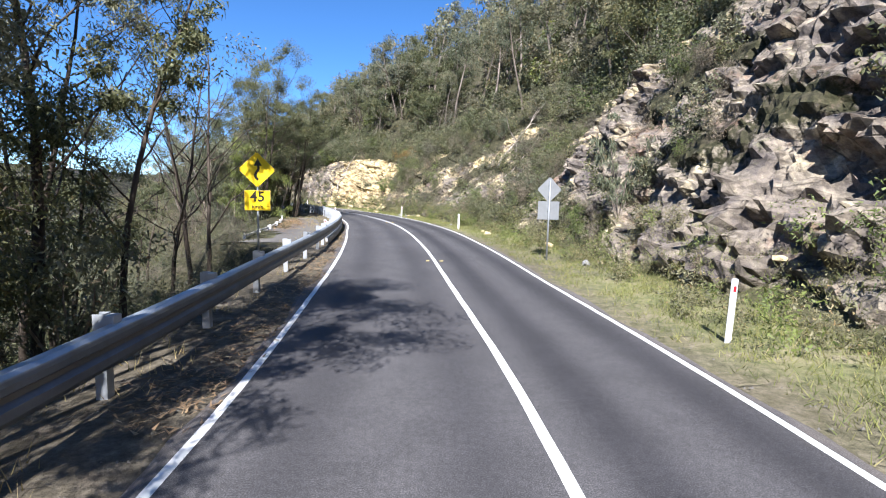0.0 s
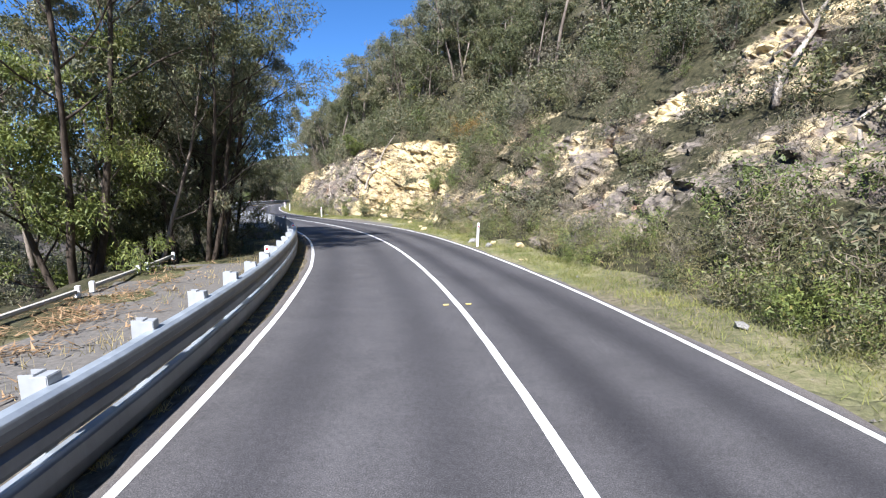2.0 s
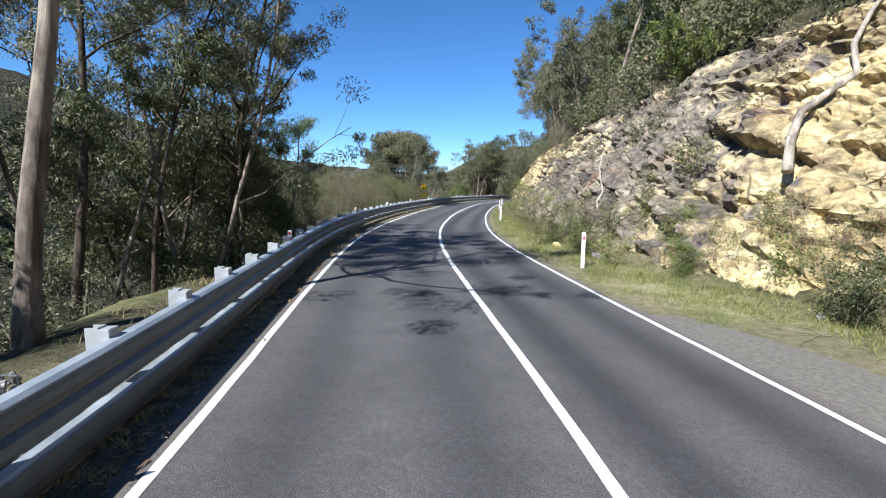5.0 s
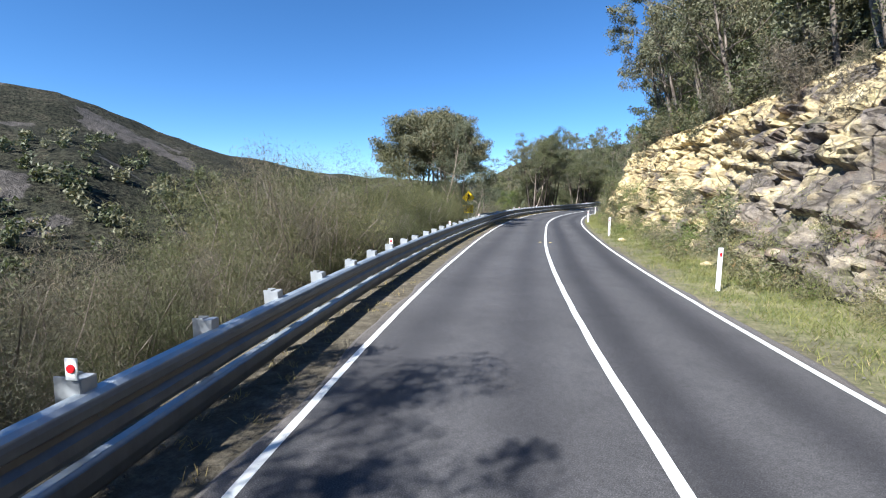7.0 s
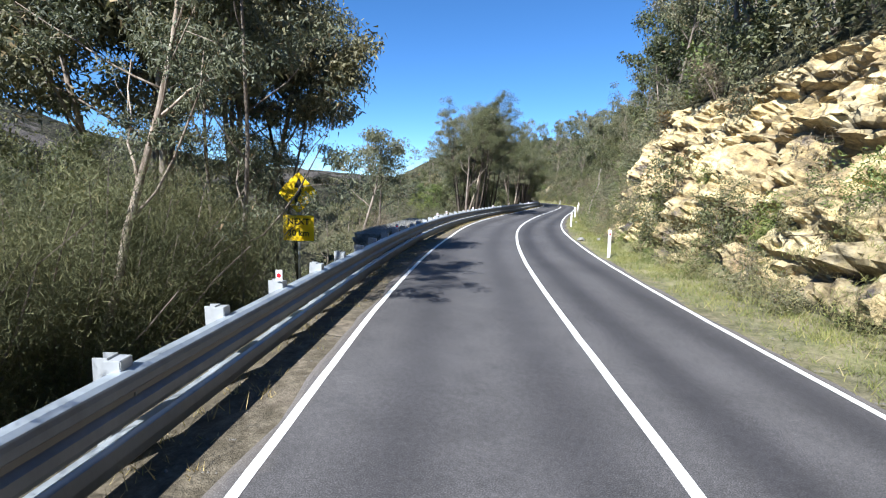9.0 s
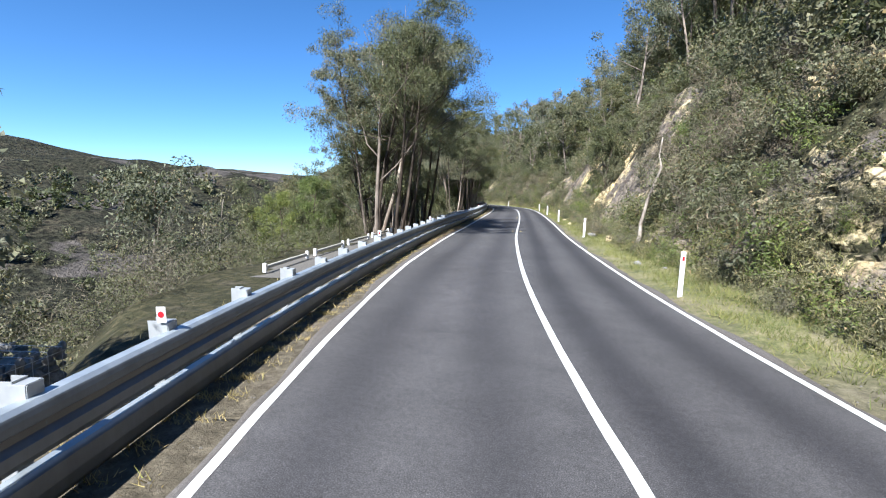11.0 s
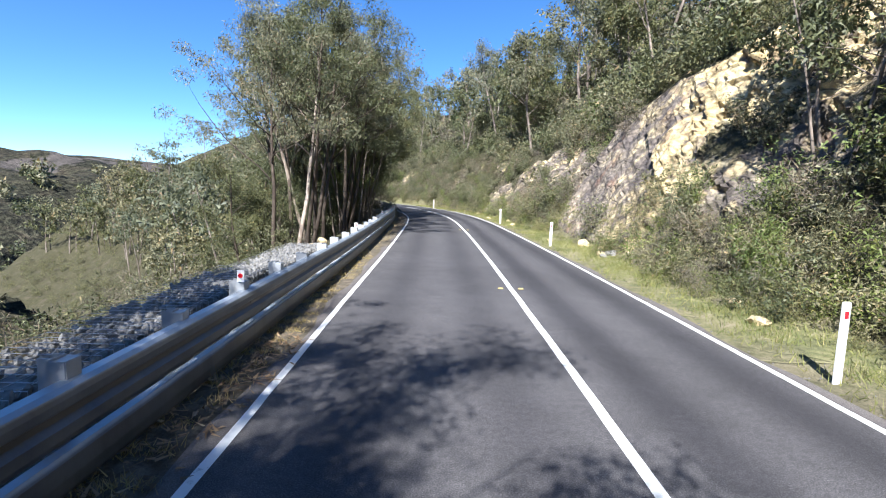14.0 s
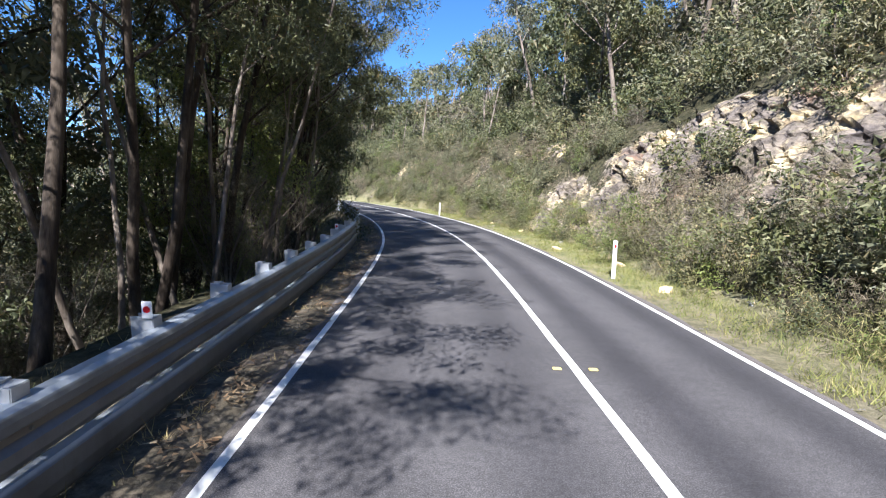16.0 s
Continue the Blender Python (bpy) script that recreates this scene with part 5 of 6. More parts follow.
edge_spots = []
for _ in range(900):
    s = rng.uniform(14, 250)
    top = float(right_height(np.array([s]), np.array([9.0]))[2][0])
    edge_spots.append(tuple(surface(s, top + rng.random() * 4.2 + (0.1 if rng.random() < 0.5 else 0.9))[0]))
for leaf, part_, seed, name in ((LEAF_OLIVE, edge_spots[:350], 381, "edge_scrub"), (LEAF_DARK, edge_spots[350:700], 382, "dark_edge_scrub"), (LEAF_BROOM, edge_spots[700:], 383, "grey_edge_scrub")):
    scatter(name, leaf, "dense scrub hanging over the top of the cutting", "undergrowth", part_, rng.uniform(0.7, 1.5, len(part_)), seed, stems=6, per=7, length=0.16, width=0.055)


def face_places(n):
    """Places on the cutting where soil and roots hold."""
    out = []
    for _ in range(n):
        s = rng.uniform(0, 252)
        _, toe, top = right_height(np.array([s]), np.array([9.0]))
        d = float(toe[0]) + 0.1 + rng.random() ** 1.1 * float(top[0] - toe[0])
        p, rock = surface(s, d)
        if rng.random() > 0.07 + 0.93 * (1 - min(1, rock * 1.5)):
            continue
        out.append(tuple(p))
    return out


for leaf, cnt, seed, name, form in ((LEAF_OLIVE, 1250, 85, "slope_scrub", dict(per=13, length=0.12, width=0.042)), (LEAF_DRY, 1150, 86, "dry_slope_scrub", dict(per=11, length=0.2, width=0.016, droop=-0.2)), (LEAF_DARK, 620, 87, "dark_slope_scrub", dict(per=13, length=0.12, width=0.045)), (LEAF_GREEN, 380, 88, "green_slope_scrub", dict(per=15, length=0.11, width=0.028))):
    scatter(name, leaf, "low scrub growing out of the cutting", "undergrowth", face_places(cnt), rng.uniform(0.4, 1.1, cnt), seed, stems=6, **form)
toe_spots = []
while len(toe_spots) < 1500:
    s = rng.uniform(-1, 230)
    toe = float(right_height(np.array([s]), np.array([5.0]))[1][0])
    lo = float(lane_right(s)) + (1.3 if not 50 < s < 66 else 3.4)
    if fractal(np.array([[s * 0.3, 0.0, 5.0]]), 44)[0] < 0.4:
        lo += 0.5
    if 170.5 < s < 177 or 149 < s < 155:
        continue
    toe_spots.append(tuple(surface(s, lo + rng.random() ** 0.8 * max(0.3, toe + 0.9 - lo))[0]))
for leaf, part_, seed, name, form in ((LEAF_OLIVE, toe_spots[:420], 188, "toe_scrub", dict(per=5, length=0.16, width=0.045)), (LEAF_BROOM, toe_spots[420:900], 189, "grey_toe_scrub", dict(per=5, length=0.19, width=0.024, droop=-0.2)), (LEAF_GREEN, toe_spots[900:1150], 190, "green_toe_scrub", dict(per=5, length=0.15, width=0.045)), (STRAW, toe_spots[1150:], 191, "dry_toe_grass", dict(per=5, length=0.24, width=0.018, droop=-0.5))):
    scatter(name, leaf, "low scrub along the foot of the cutting", "undergrowth", part_, rng.uniform(0.25, 0.62, len(part_)) if leaf is not STRAW else rng.uniform(0.2, 0.4, len(part_)), seed, stems=6, **form)
foot = []
while len(foot) < 420:
    s = rng.uniform(5, 214) if rng.random() < 0.55 else rng.uniform(124, 205)
    toe = float(right_height(np.array([s]), np.array([9.0]))[1][0])
    lo = float(lane_right(s)) + 1.35 if s > 124 else toe - 0.6
    d = lo + rng.random() * (toe + 1.2 - lo)
    if not (52 < s < 65 and d < 6.4 or 170.5 < s < 177 and d > 3.9 or 149 < s < 156 and d > 4.6):
        foot.append(tuple(surface(s, d)[0]))
for leaf, a, b, seed, name, form in ((LEAF_OLIVE, 0, 135, 192, "foot_shrubs", dict(length=0.11, width=0.034, per=13)), (LEAF_GREEN, 135, 220, 193, "green_foot_shrubs", dict(length=0.1, width=0.022, per=20)), (LEAF_DRY, 220, 340, 194, "dry_foot_shrubs", dict(length=0.17, width=0.015, per=14, droop=-0.3)), (LEAF_DARK, 340, 420, 195, "dark_foot_shrubs", dict(length=0.11, width=0.034, per=13))):
    scatter(name, leaf, "knee-high shrubs along the foot of the cutting", "undergrowth", foot[a:b], rng.uniform(0.25, 0.75, b - a), seed, stems=7, **form)
bank = []
for _ in range(1500):
    s = rng.uniform(-5, 280)
    bank.append(tuple(surface(s, -(10.2 if 14 < s < 40 else 8.2) - rng.random() ** 1.3 * 27)[0]))
scatter("gorge_scrub", LEAF_OLIVE, "olive scrub on the bank falling into the gorge", "undergrowth", bank[:700], rng.uniform(0.7, 1.4, 700), 91, stems=5, per=13, length=0.09, width=0.03)
scatter("gorge_scrub_dry", LEAF_DRY, "dry grey scrub on the bank falling into the gorge", "undergrowth", bank[800:], rng.uniform(0.7, 1.4, 700), 92, stems=5, per=10, length=0.13, width=0.013)
near_bank = []
for lo, hi, d0, n in ((127, 150, -7.7, 230), (148, 174, -6.8, 260), (49, 63, -7.4, 130), (62, 80, -7.0, 130), (2, 20, -7.0, 110), (174, 206, -7.4, 150)):
    for _ in range(n):
        s = rng.uniform(lo, hi)
        near_bank.append(tuple(surface(s, d0 - rng.random() ** 1.4 * 10)[0]))
for _ in range(460):
    s = rng.uniform(146, 205)
    near_bank.append(tuple(surface(s, -10 - rng.random() * 15)[0]))
bush_size = np.concatenate([rng.uniform(0.45, 1.0, 1010), rng.uniform(0.9, 1.6, 460)])
for leaf, k, seed, name, form in ((LEAF_BROOM, 0, 196, "bank_bush", dict(per=11, length=0.08, width=0.02, droop=-0.2)), (LEAF_OLIVE, 1, 197, "olive_bank_bush", dict(per=10, length=0.08, width=0.027)), (LEAF_DRY, 2, 198, "dry_bank_bush", dict(per=10, length=0.13, width=0.012, droop=-0.3))):
    scatter(name, leaf, "waist-high bush on the bank beyond the guard rail", "undergrowth", near_bank[k::3], bush_size[k::3], seed, stems=6, **form)
slope = []
for _ in range(900):
    s = 148 + 170 * rng.random() ** 1.5
    slope.append(tuple(surface(s, -8.6 - rng.random() * 27)[0]))
scatter("slope_bush", LEAF_BROOM, "grey-olive bush on the slope above the gorge", "undergrowth", slope, rng.uniform(0.7, 1.4, 900), 93, stems=6, per=13, length=0.085, width=0.027)
far, mid = [], []
flat_i = rng.choice(FX.size, 1600, p=(np.clip((FR < 330) * (FR > 45), 0, 1) * (FX < -40) * 1.0).ravel() / ((FR < 330) * (FR > 45) * (FX < -40)).sum())
road_line = np.array([at(s, 0.0) for s in np.arange(-20, 330, 6.0)], float)
for i in flat_i:
    if np.hypot(road_line[:, 0] - FX.flat[i], road_line[:, 1] - FY.flat[i]).min() < 75:
        for _ in range(3):
            mid.append((FX.flat[i] + rng.normal() * 5, FY.flat[i] + rng.normal() * 5, FZ.flat[i] - 0.3))
        continue
    far.append((FX.flat[i] + rng.normal() * 4, FY.flat[i] + rng.normal() * 4, FZ.flat[i] - 0.5))
scatter("gorge_floor_bush", LEAF_OLIVE, "olive bush low in the gorge", "bush", mid[::4], rng.uniform(1.6, 2.9, len(mid)), 97, stems=5, per=4, length=0.26, width=0.13)
scatter("dark_gorge_floor_bush", LEAF_DARK, "dark bush low in the gorge", "bush", mid[1::4], rng.uniform(1.6, 2.9, len(mid)), 98, stems=5, per=4, length=0.26, width=0.13)
scatter("far_bush", LEAF_OLIVE, "olive bush covering the far side of the gorge", "bush", far[::2], rng.uniform(2.4, 4.6, len(far)), 95, variants=5, stems=4, per=3, length=0.42, width=0.2)
scatter("far_dark_bush", LEAF_DARK, "dark bush covering the far side of the gorge", "bush", far[1::2], rng.uniform(2.4, 4.8, len(far)), 96, variants=5, stems=4, per=3, length=0.42, width=0.2)


def blades(name, leaf, label, places, n_each, height, spread, width, seed, lay=0.5):
    rng = np.random.default_rng(seed)
    P = np.repeat(np.asarray(places, float), n_each, 0)
    n = len(P)
    P[:, :2] += rng.normal(size=(n, 2)) * spread
    w = rng.normal(size=(n, 3)) * lay
    w[:, 2] = abs(w[:, 2]) * 0.3 + 1
    w /= np.linalg.norm(w, axis=1)[:, None]
    side = np.cross(w, rng.normal(size=(n, 3)))
    side /= np.linalg.norm(side, axis=1)[:, None]
    h = (height * (0.4 + rng.random(n)))[:, None]
    q = np.stack([P - side * width / 2, P + side * width / 2, P + w * h], 1)
    tagged(new(name, quad_mesh(name, q, leaf)), label, "grass", kind="stuff")


verge = []
for _ in range(9000):
    s = rng.uniform(-2, 215)
    toe = float(right_height(np.array([s]), np.array([5.0]))[1][0])
    d = float(lane_right(s)) + 0.5 + rng.random() ** 0.8 * (toe + 0.8 - lane_right(s) - 0.5)
    if 53 < s < 63 and d < 4.6:
        continue
    p, _ = surface(s, d)
    verge.append(tuple(p))
blades("verge_grass", GRASS, "green and straw-coloured grass on the verge", verge, 24, 0.15, 0.15, 0.012, 101, 0.7)
strip = []
for _ in range(1100):
    s = rng.uniform(-2, 210)
    strip.append(tuple(surface(s, -3.75 - rng.random() * 2.0)[0]))
near_strip = []
for _ in range(3000):
    s = rng.choice((rng.uniform(18, 78), rng.uniform(18, 210), rng.uniform(124, 168)))
    a, b = float(rail_d(s)) - 0.05, -float(lane_left(s)) - 0.3
    near_strip.append(tuple(surface(s, a + rng.random() ** 1.4 * max(0.1, b - a))[0]))
blades("shoulder_grass", STRAW, "short straw-coloured grass between the rail and the seal", near_strip, 10, 0.085, 0.06, 0.008, 103, 0.9)
blades("rail_grass", STRAW, "dry grass growing under the guard rail", strip, 8, 0.17, 0.12, 0.011, 102)
litter = []
for _ in range(2600):
    s = rng.choice((rng.uniform(0, 22), rng.uniform(38, 75), rng.uniform(138, 160), rng.uniform(176, 210)))
    x, y = at(s, -float(lane_left(s)) - 0.1 - abs(rng.normal()) * 0.45)
    litter.append((float(x), float(y), 0.0))
q = leaves(np.random.default_rng(3), np.array(litter), np.full(len(litter), 0.14), 4, 0.13, 0.03, 0.0, 0.08)
q[..., 2] = np.abs(q[..., 2] - 0.0) * 0.25 + 0.012
tagged(new("leaf_litter", quad_mesh("leaf_litter", q, LITTER)), "brown fallen leaves and bark along the road edge", "leaf litter", kind="stuff")


# ---- guard rail ----
RAIL_D = -3.9


def build_rail():
    ob = new("guard_rail")
    ob.matrix_basis = stand(0, RAIL_D)
    inv = ob.matrix_basis.inverted()
    tagged(ob, "galvanised steel W-beam guard rail on steel posts", "guard rail")
    upper = ((-0.11, 0.68), (-0.09, 0.70), (-0.01, 0.698), (0.025, 0.672), (0.046, 0.63), (0.046, 0.575), (0.005, 0.545), (0.005, 0.5), (0.046, 0.46), (0.046, 0.385), (0.02, 0.34), (-0.02, 0.33))
    lower = ((-0.08, 0.255), (-0.05, 0.277), (0.02, 0.272), (0.05, 0.245), (0.058, 0.155), (0.05, 0.085), (0.02, 0.05), (-0.02, 0.04))
    for prof, s0, end, name in ((upper, -8.0, 232.0, "beam"), (lower, 15.0, 228.0, "rub_rail")):
        while s0 < end:
            S = np.linspace(s0, s0 + 4.05, 7)
            verts = []
            for s in S:
                for d, z in prof:
                    x, y = at(s, rail_d(s) + d + (0.004 if s == S[-1] else 0))
                    sink = float(np.interp(s, [74, 82, 112, 124], [0.07, 0.0, 0.0, 0.07])) if name == "rub_rail" else 0.0
                    verts.append(inv @ Vector((float(x), float(y), z - sink * (1 - z / 0.277))))
            k = len(prof)
            faces = [(i * k + j, i * k + j + 1, (i + 1) * k + j + 1, (i + 1) * k + j) for i in range(len(S) - 1) for j in range(k - 1)]
            v2 = [v + Vector((-0.004, 0, -0.003)) for v in verts]
            faces += [tuple(len(verts) + i for i in f[::-1]) for f in faces]
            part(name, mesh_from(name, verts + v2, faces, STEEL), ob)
            s0 += 4.0
    # one post: a C section with an offset block towards the beam
    bm = box(0.1, 0.012, 1.3, 0.002, -0.19, -0.055, 0.15)
    for b in (box(0.1, 0.012, 1.3, 0.002, -0.19, 0.055, 0.15), box(0.012, 0.12, 1.3, 0.002, -0.14, 0, 0.15), box(0.12, 0.14, 0.33, 0.006, -0.1, 0, 0.62)):
        me = bpy.data.meshes.new("tmp")
        b.to_mesh(me)
        b.free()
        bm.from_mesh(me)
        bpy.data.meshes.remove(me)
    post = to_mesh("post", bm, STEEL_POST)
    head = to_mesh("reflector", box(0.09, 0.01, 0.15, 0.004), WHITE)
    bead = bmesh.new()
    bmesh.ops.create_cone(bead, cap_ends=True, segments=14, radius1=0.03, radius2=0.028, depth=0.008, matrix=pose(0, 0, 0, 90))
    eye = to_mesh("reflector_bead", bead, RED)
    bolt = bmesh.new()
    bmesh.ops.create_cone(bolt, cap_ends=True, segments=8, radius1=0.018, radius2=0.012, depth=0.014, matrix=pose(0, 0, 0, 0, 90))
    bolt = to_mesh("bolt", bolt, STEEL)
    rng = np.random.default_rng(2)
    k = 0
    step = -6.9
    while step < 231:
        s = step + float(np.interp(step, [70, 78, 125, 135], [0, -0.54, -0.54, -0.7]))
        lean_ = rng.normal() * 1.2
        m = inv @ stand(s, float(rail_d(s)) - 0.01, rng.normal() * 0.012, rng.normal() * 2.5) @ pose(0, 0, 0, lean_, rng.normal() * 1.0, 0)
        p = part("post", post, ob, m=m)
        part("bolt", bolt, p, m=pose(0.01, 0, 0.52))
        if (k > 5 and k % 6 == 3 if s < 75 else abs((s - (87.6 if s < 125 else 167.9) + 4.35) % 8.7 - 4.35) < 0.725):
            r = part("reflector", head, p, "white reflector plate with red bead", pose(-0.07, -0.095, 0.87))
            part("bead", eye, p, "round red reflector", pose(-0.07, -0.104, 0.875))
        step += 1.45 if step > 13 else 2.6
        k += 1
    return ob


build_rail()


# ---- guide posts ----
def guide_post(s, d, turn, tilt):
    ob = new("guide_post")
    ob.matrix_basis = stand(s, d, float(surface(s, d)[0][2]) - 0.02, turn) @ pose(0, 0, 0, 0, tilt, 0)
    tagged(ob, "white plastic roadside guide post with red reflector", "guide post", "guide posts along the verge")
    part("stake", POST_MESH, ob)
    part("reflector", POST_RED, ob, "small red reflector", pose(0, -0.018, 0.82))
    return ob


POST_MESH = to_mesh("stake", box(0.1, 0.035, 1.02, 0.01, 0, 0, 0.46), WHITE)
POST_RED = to_mesh("reflector", box(0.05, 0.006, 0.09, 0.002), RED)
for s, d, turn, tilt in ((2.5, 3.56, 4, 1.5), (24.9, 3.5, -6, 0.5), (40.2, 3.3, 5, 2.5), (68.3, 3.45, -4, -1), (86.6, 3.3, 8, 1), (101.8, 3.25, -3, 0.5), (115.2, 2.98, 2, -0.5), (130.9, 3.1, 6, 1), (144.95, 3.3, -5, 1.5), (158.85, 3.02, 3, 0),
                         (172.1, 2.93, -7, 1), (184.4, 2.93, 4, -1), (208.0, 3.1, 2, 1)):
    guide_post(s, d, turn, tilt)


# ---- warning signs ----
def tube_ob(name, pts, r, material, sides=10):
    v, f = tube(pts, [r] * len(pts), sides)
    return mesh_from(name, v, f, material, True)


def text_mesh(words, size, material):
    cu = bpy.data.curves.new("writing", "FONT")
    cu.body, cu.size, cu.align_x, cu.align_y, cu.extrude, cu.offset = words, size, "CENTER", "CENTER", 0.002, 0.004 * size / 0.2
    ob = bpy.data.objects.new("writing", cu)
    me = bpy.data.meshes.new_from_object(ob)
    bpy.data.objects.remove(ob)
    me.materials.clear()
    me.materials.append(material)
    return me


def diamond(side, thick, material, name):
    bm = box(side, thick, side, 0.0)
    vert_edges = [e for e in bm.edges if abs((e.verts[0].co - e.verts[1].co).y) > thick * 0.9]
    bmesh.ops.bevel(bm, geom=vert_edges, offset=side * 0.05, segments=4, affect="EDGES")
    bmesh.ops.rotate(bm, cent=(0, 0, 0), matrix=Matrix.Rotation(radians(45), 3, "Y"), verts=bm.verts)
    return to_mesh(name, bm, material)


def warning_sign(s, d, turn, front, label, centre=2.62, side=0.75, plate=1.72, words=True):
    """A diamond warning sign over a speed plate on one pole. Local -y is the printed face."""
    ob = new("road_sign")
    ob.matrix_basis = stand(s, d, float(surface(s, d)[0][2]), turn)
    base = ob.matrix_basis.translation.z
    tagged(ob, label, "road sign")
    part("pole", tube_ob("pole", [(0, 0.045, -0.3), (0, 0.045, centre + 0.32 - base)], 0.03, ALU), ob, "grey galvanised pole")
    for z in (centre + 0.15, centre - 0.2, plate):
        part("bracket", to_mesh("bracket", box(0.1, 0.05, 0.03, 0.004), ALU), ob, m=pose(0, 0.03, z - base))
    dm = part("diamond_panel", diamond(side, 0.006, ALU, "diamond_panel"), ob, m=pose(0, 0, centre - base))
    pl = part("speed_plate", to_mesh("speed_plate", box(0.74, 0.006, 0.6, 0.0025), ALU), ob, m=pose(0, 0, plate - base))
    if front:
        part("sheet", diamond(side * 0.985, 0.004, YELLOW, "sheet"), dm, "yellow reflective sheet", pose(0, -0.007, 0))
        # winding arrow
        pts = []
        for i in range(25):
            u = i / 24
            pts.append(Vector((0.055 * math.sin(u * 2 * math.pi * 1.0 + 2.6) * (1 - 0.25 * u), -0.0105, -0.3 + 0.42 * u)))
        v, f = [], []
        for i, p in enumerate(pts):
            w = (pts[min(i + 1, 24)] - pts[max(i - 1, 0)]).normalized()
            n = Vector((w.z, 0, -w.x)) * 0.037
            v += [p - n, p + n]
        f = [(2 * i, 2 * i + 1, 2 * i + 3, 2 * i + 2) for i in range(24)]
        k = len(v)
        tip = pts[-1]
        v += [tip + Vector((-0.12, 0, -0.01)), tip + Vector((0.12, 0, -0.01)), tip + Vector((0, 0, 0.22))]
        f.append((k, k + 1, k + 2))
        part("arrow", mesh_from("arrow", v, f, BLACK), dm, "black winding arrow")
        part("sheet", to_mesh("sheet", box(0.725, 0.004, 0.585, 0.0015), YELLOW), pl, "yellow reflective sheet", pose(0, -0.007, 0))
        if words:
            part("writing", text_mesh("45", 0.42, BLACK), pl, "black 45", pose(0.0, -0.011, 0.1, 90))
            part("writing", text_mesh("km/h", 0.16, BLACK), pl, "black km/h", pose(0.0, -0.011, -0.19, 90))
        else:
            part("writing", text_mesh("NEXT", 0.2, BLACK), pl, "black NEXT", pose(0.0, -0.011, 0.14, 90))
            part("writing", text_mesh("30 km", 0.2, BLACK), pl, "black 30 km", pose(0.0, -0.011, -0.12, 90))
    return ob


warning_sign(10.9, -5.3, 4, True, "yellow winding-road warning sign with 45 km/h plate on pole")
warning_sign(109.2, -5.5, 0, True, "yellow warning sign with speed plate half hidden by branches", 1.9, 0.68, 1.1, False)
warning_sign(11.4, 3.8, 184, False, "grey back of a diamond warning sign on a pole", 2.3, 0.6, 1.62)


# ---- gabions, edging and lay-bys on the gorge side ----
def pebble(seed, material, name="stone", squash=0.75):
    rng = np.random.default_rng(seed)
    bm = bmesh.new()
    bmesh.ops.create_icosphere(bm, subdivisions=1, radius=1)
    for v in bm.verts:
        v.co *= rng.uniform(0.75, 1.2)
        v.co.z *= squash
    return to_mesh(name, bm, material)


PEBBLES = [pebble(k, STONE) for k in range(5)]
BOULDERS = [pebble(20 + k, STONE_WARM, "rock", 0.8) for k in range(4)]
GREY_BOULDERS = [pebble(30 + k, STONE, "rock", 0.8) for k in range(3)]


def gabion(s, d, length, height, seed, turn=0, deep=0.9, base=-0.2):
    """A wire basket packed with broken stone."""
    rng = np.random.default_rng(seed)
    ob = new("gabion_basket")
    ob.matrix_basis = stand(s, d, base, turn)
    tagged(ob, "wire gabion basket packed with grey broken stone", "gabion", "gabion wall beyond the rail")
    verts, faces = [], []
    for k in range(480):
        f = rng.random()
        r = rng.uniform(0.026, 0.06)
        if f < 0.5:
            p = (deep / 2 - 0.05, rng.uniform(-length / 2, length / 2), rng.uniform(0, height))
        elif f < 0.85:
            p = (rng.uniform(-deep / 2, deep / 2), rng.uniform(-length / 2, length / 2), height - 0.04)
        else:
            p = (rng.uniform(-deep / 2, deep / 2), -length / 2 + 0.05, rng.uniform(0, height))
        me = PEBBLES[int(rng.integers(5))]
        m = Matrix.Translation(p) @ Euler(tuple(rng.uniform(0, 6, 3))).to_matrix().to_4x4() @ Matrix.Diagonal((r * 1.3, r, r, 1))
        o = len(verts)
        verts += [m @ v.co for v in me.vertices]
        faces += [tuple(i + o for i in q.vertices) for q in me.polygons]
    tagged(part("stone_fill", mesh_from("stone_fill", verts, faces, STONE), ob), "grey broken stone", kind="stuff")
    part("core", to_mesh("core", box(deep - 0.12, length - 0.1, height - 0.1, 0.03, 0, 0, height / 2 - 0.05), STONE), ob)
    pieces = []
    hx, hy = deep / 2 + 0.02, length / 2 + 0.02
    for k in range(int(length / 0.16) + 1):
        y = -hy + 0.16 * k
        pieces.append(tube([(hx, y, 0), (hx, y, height + 0.02), (-hx, y, height + 0.02)], [0.004] * 3, 3))
    for z in np.arange(0, height + 0.05, 0.16):
        pieces.append(tube([(hx, -hy, z), (hx, hy, z)], [0.004] * 2, 3))
    for x in np.arange(-hx, hx, 0.16):
        pieces.append(tube([(x, -hy, height + 0.02), (x, hy, height + 0.02)], [0.004] * 2, 3))
    v, f = join(pieces)
    tagged(part("wire_basket", mesh_from("wire_basket", v, f, WIRE), ob), "thin galvanised wire mesh", kind="stuff")
    return ob


k = 0
for s0, s1, d, h in ((49.0, 60.5, -5.3, 0.56), (116.0, 124.5, -5.5, 0.6), (156.0, 167.5, -5.25, 0.56)):
    s = s0
    while s < s1:
        gabion(s, d + 0.1 * math.sin(s), 2.0, h + 0.06 * math.sin(3 * s), 200 + k, deep=1.5 if s0 < 60 else 1.0)
        s += 2.04
        k += 1


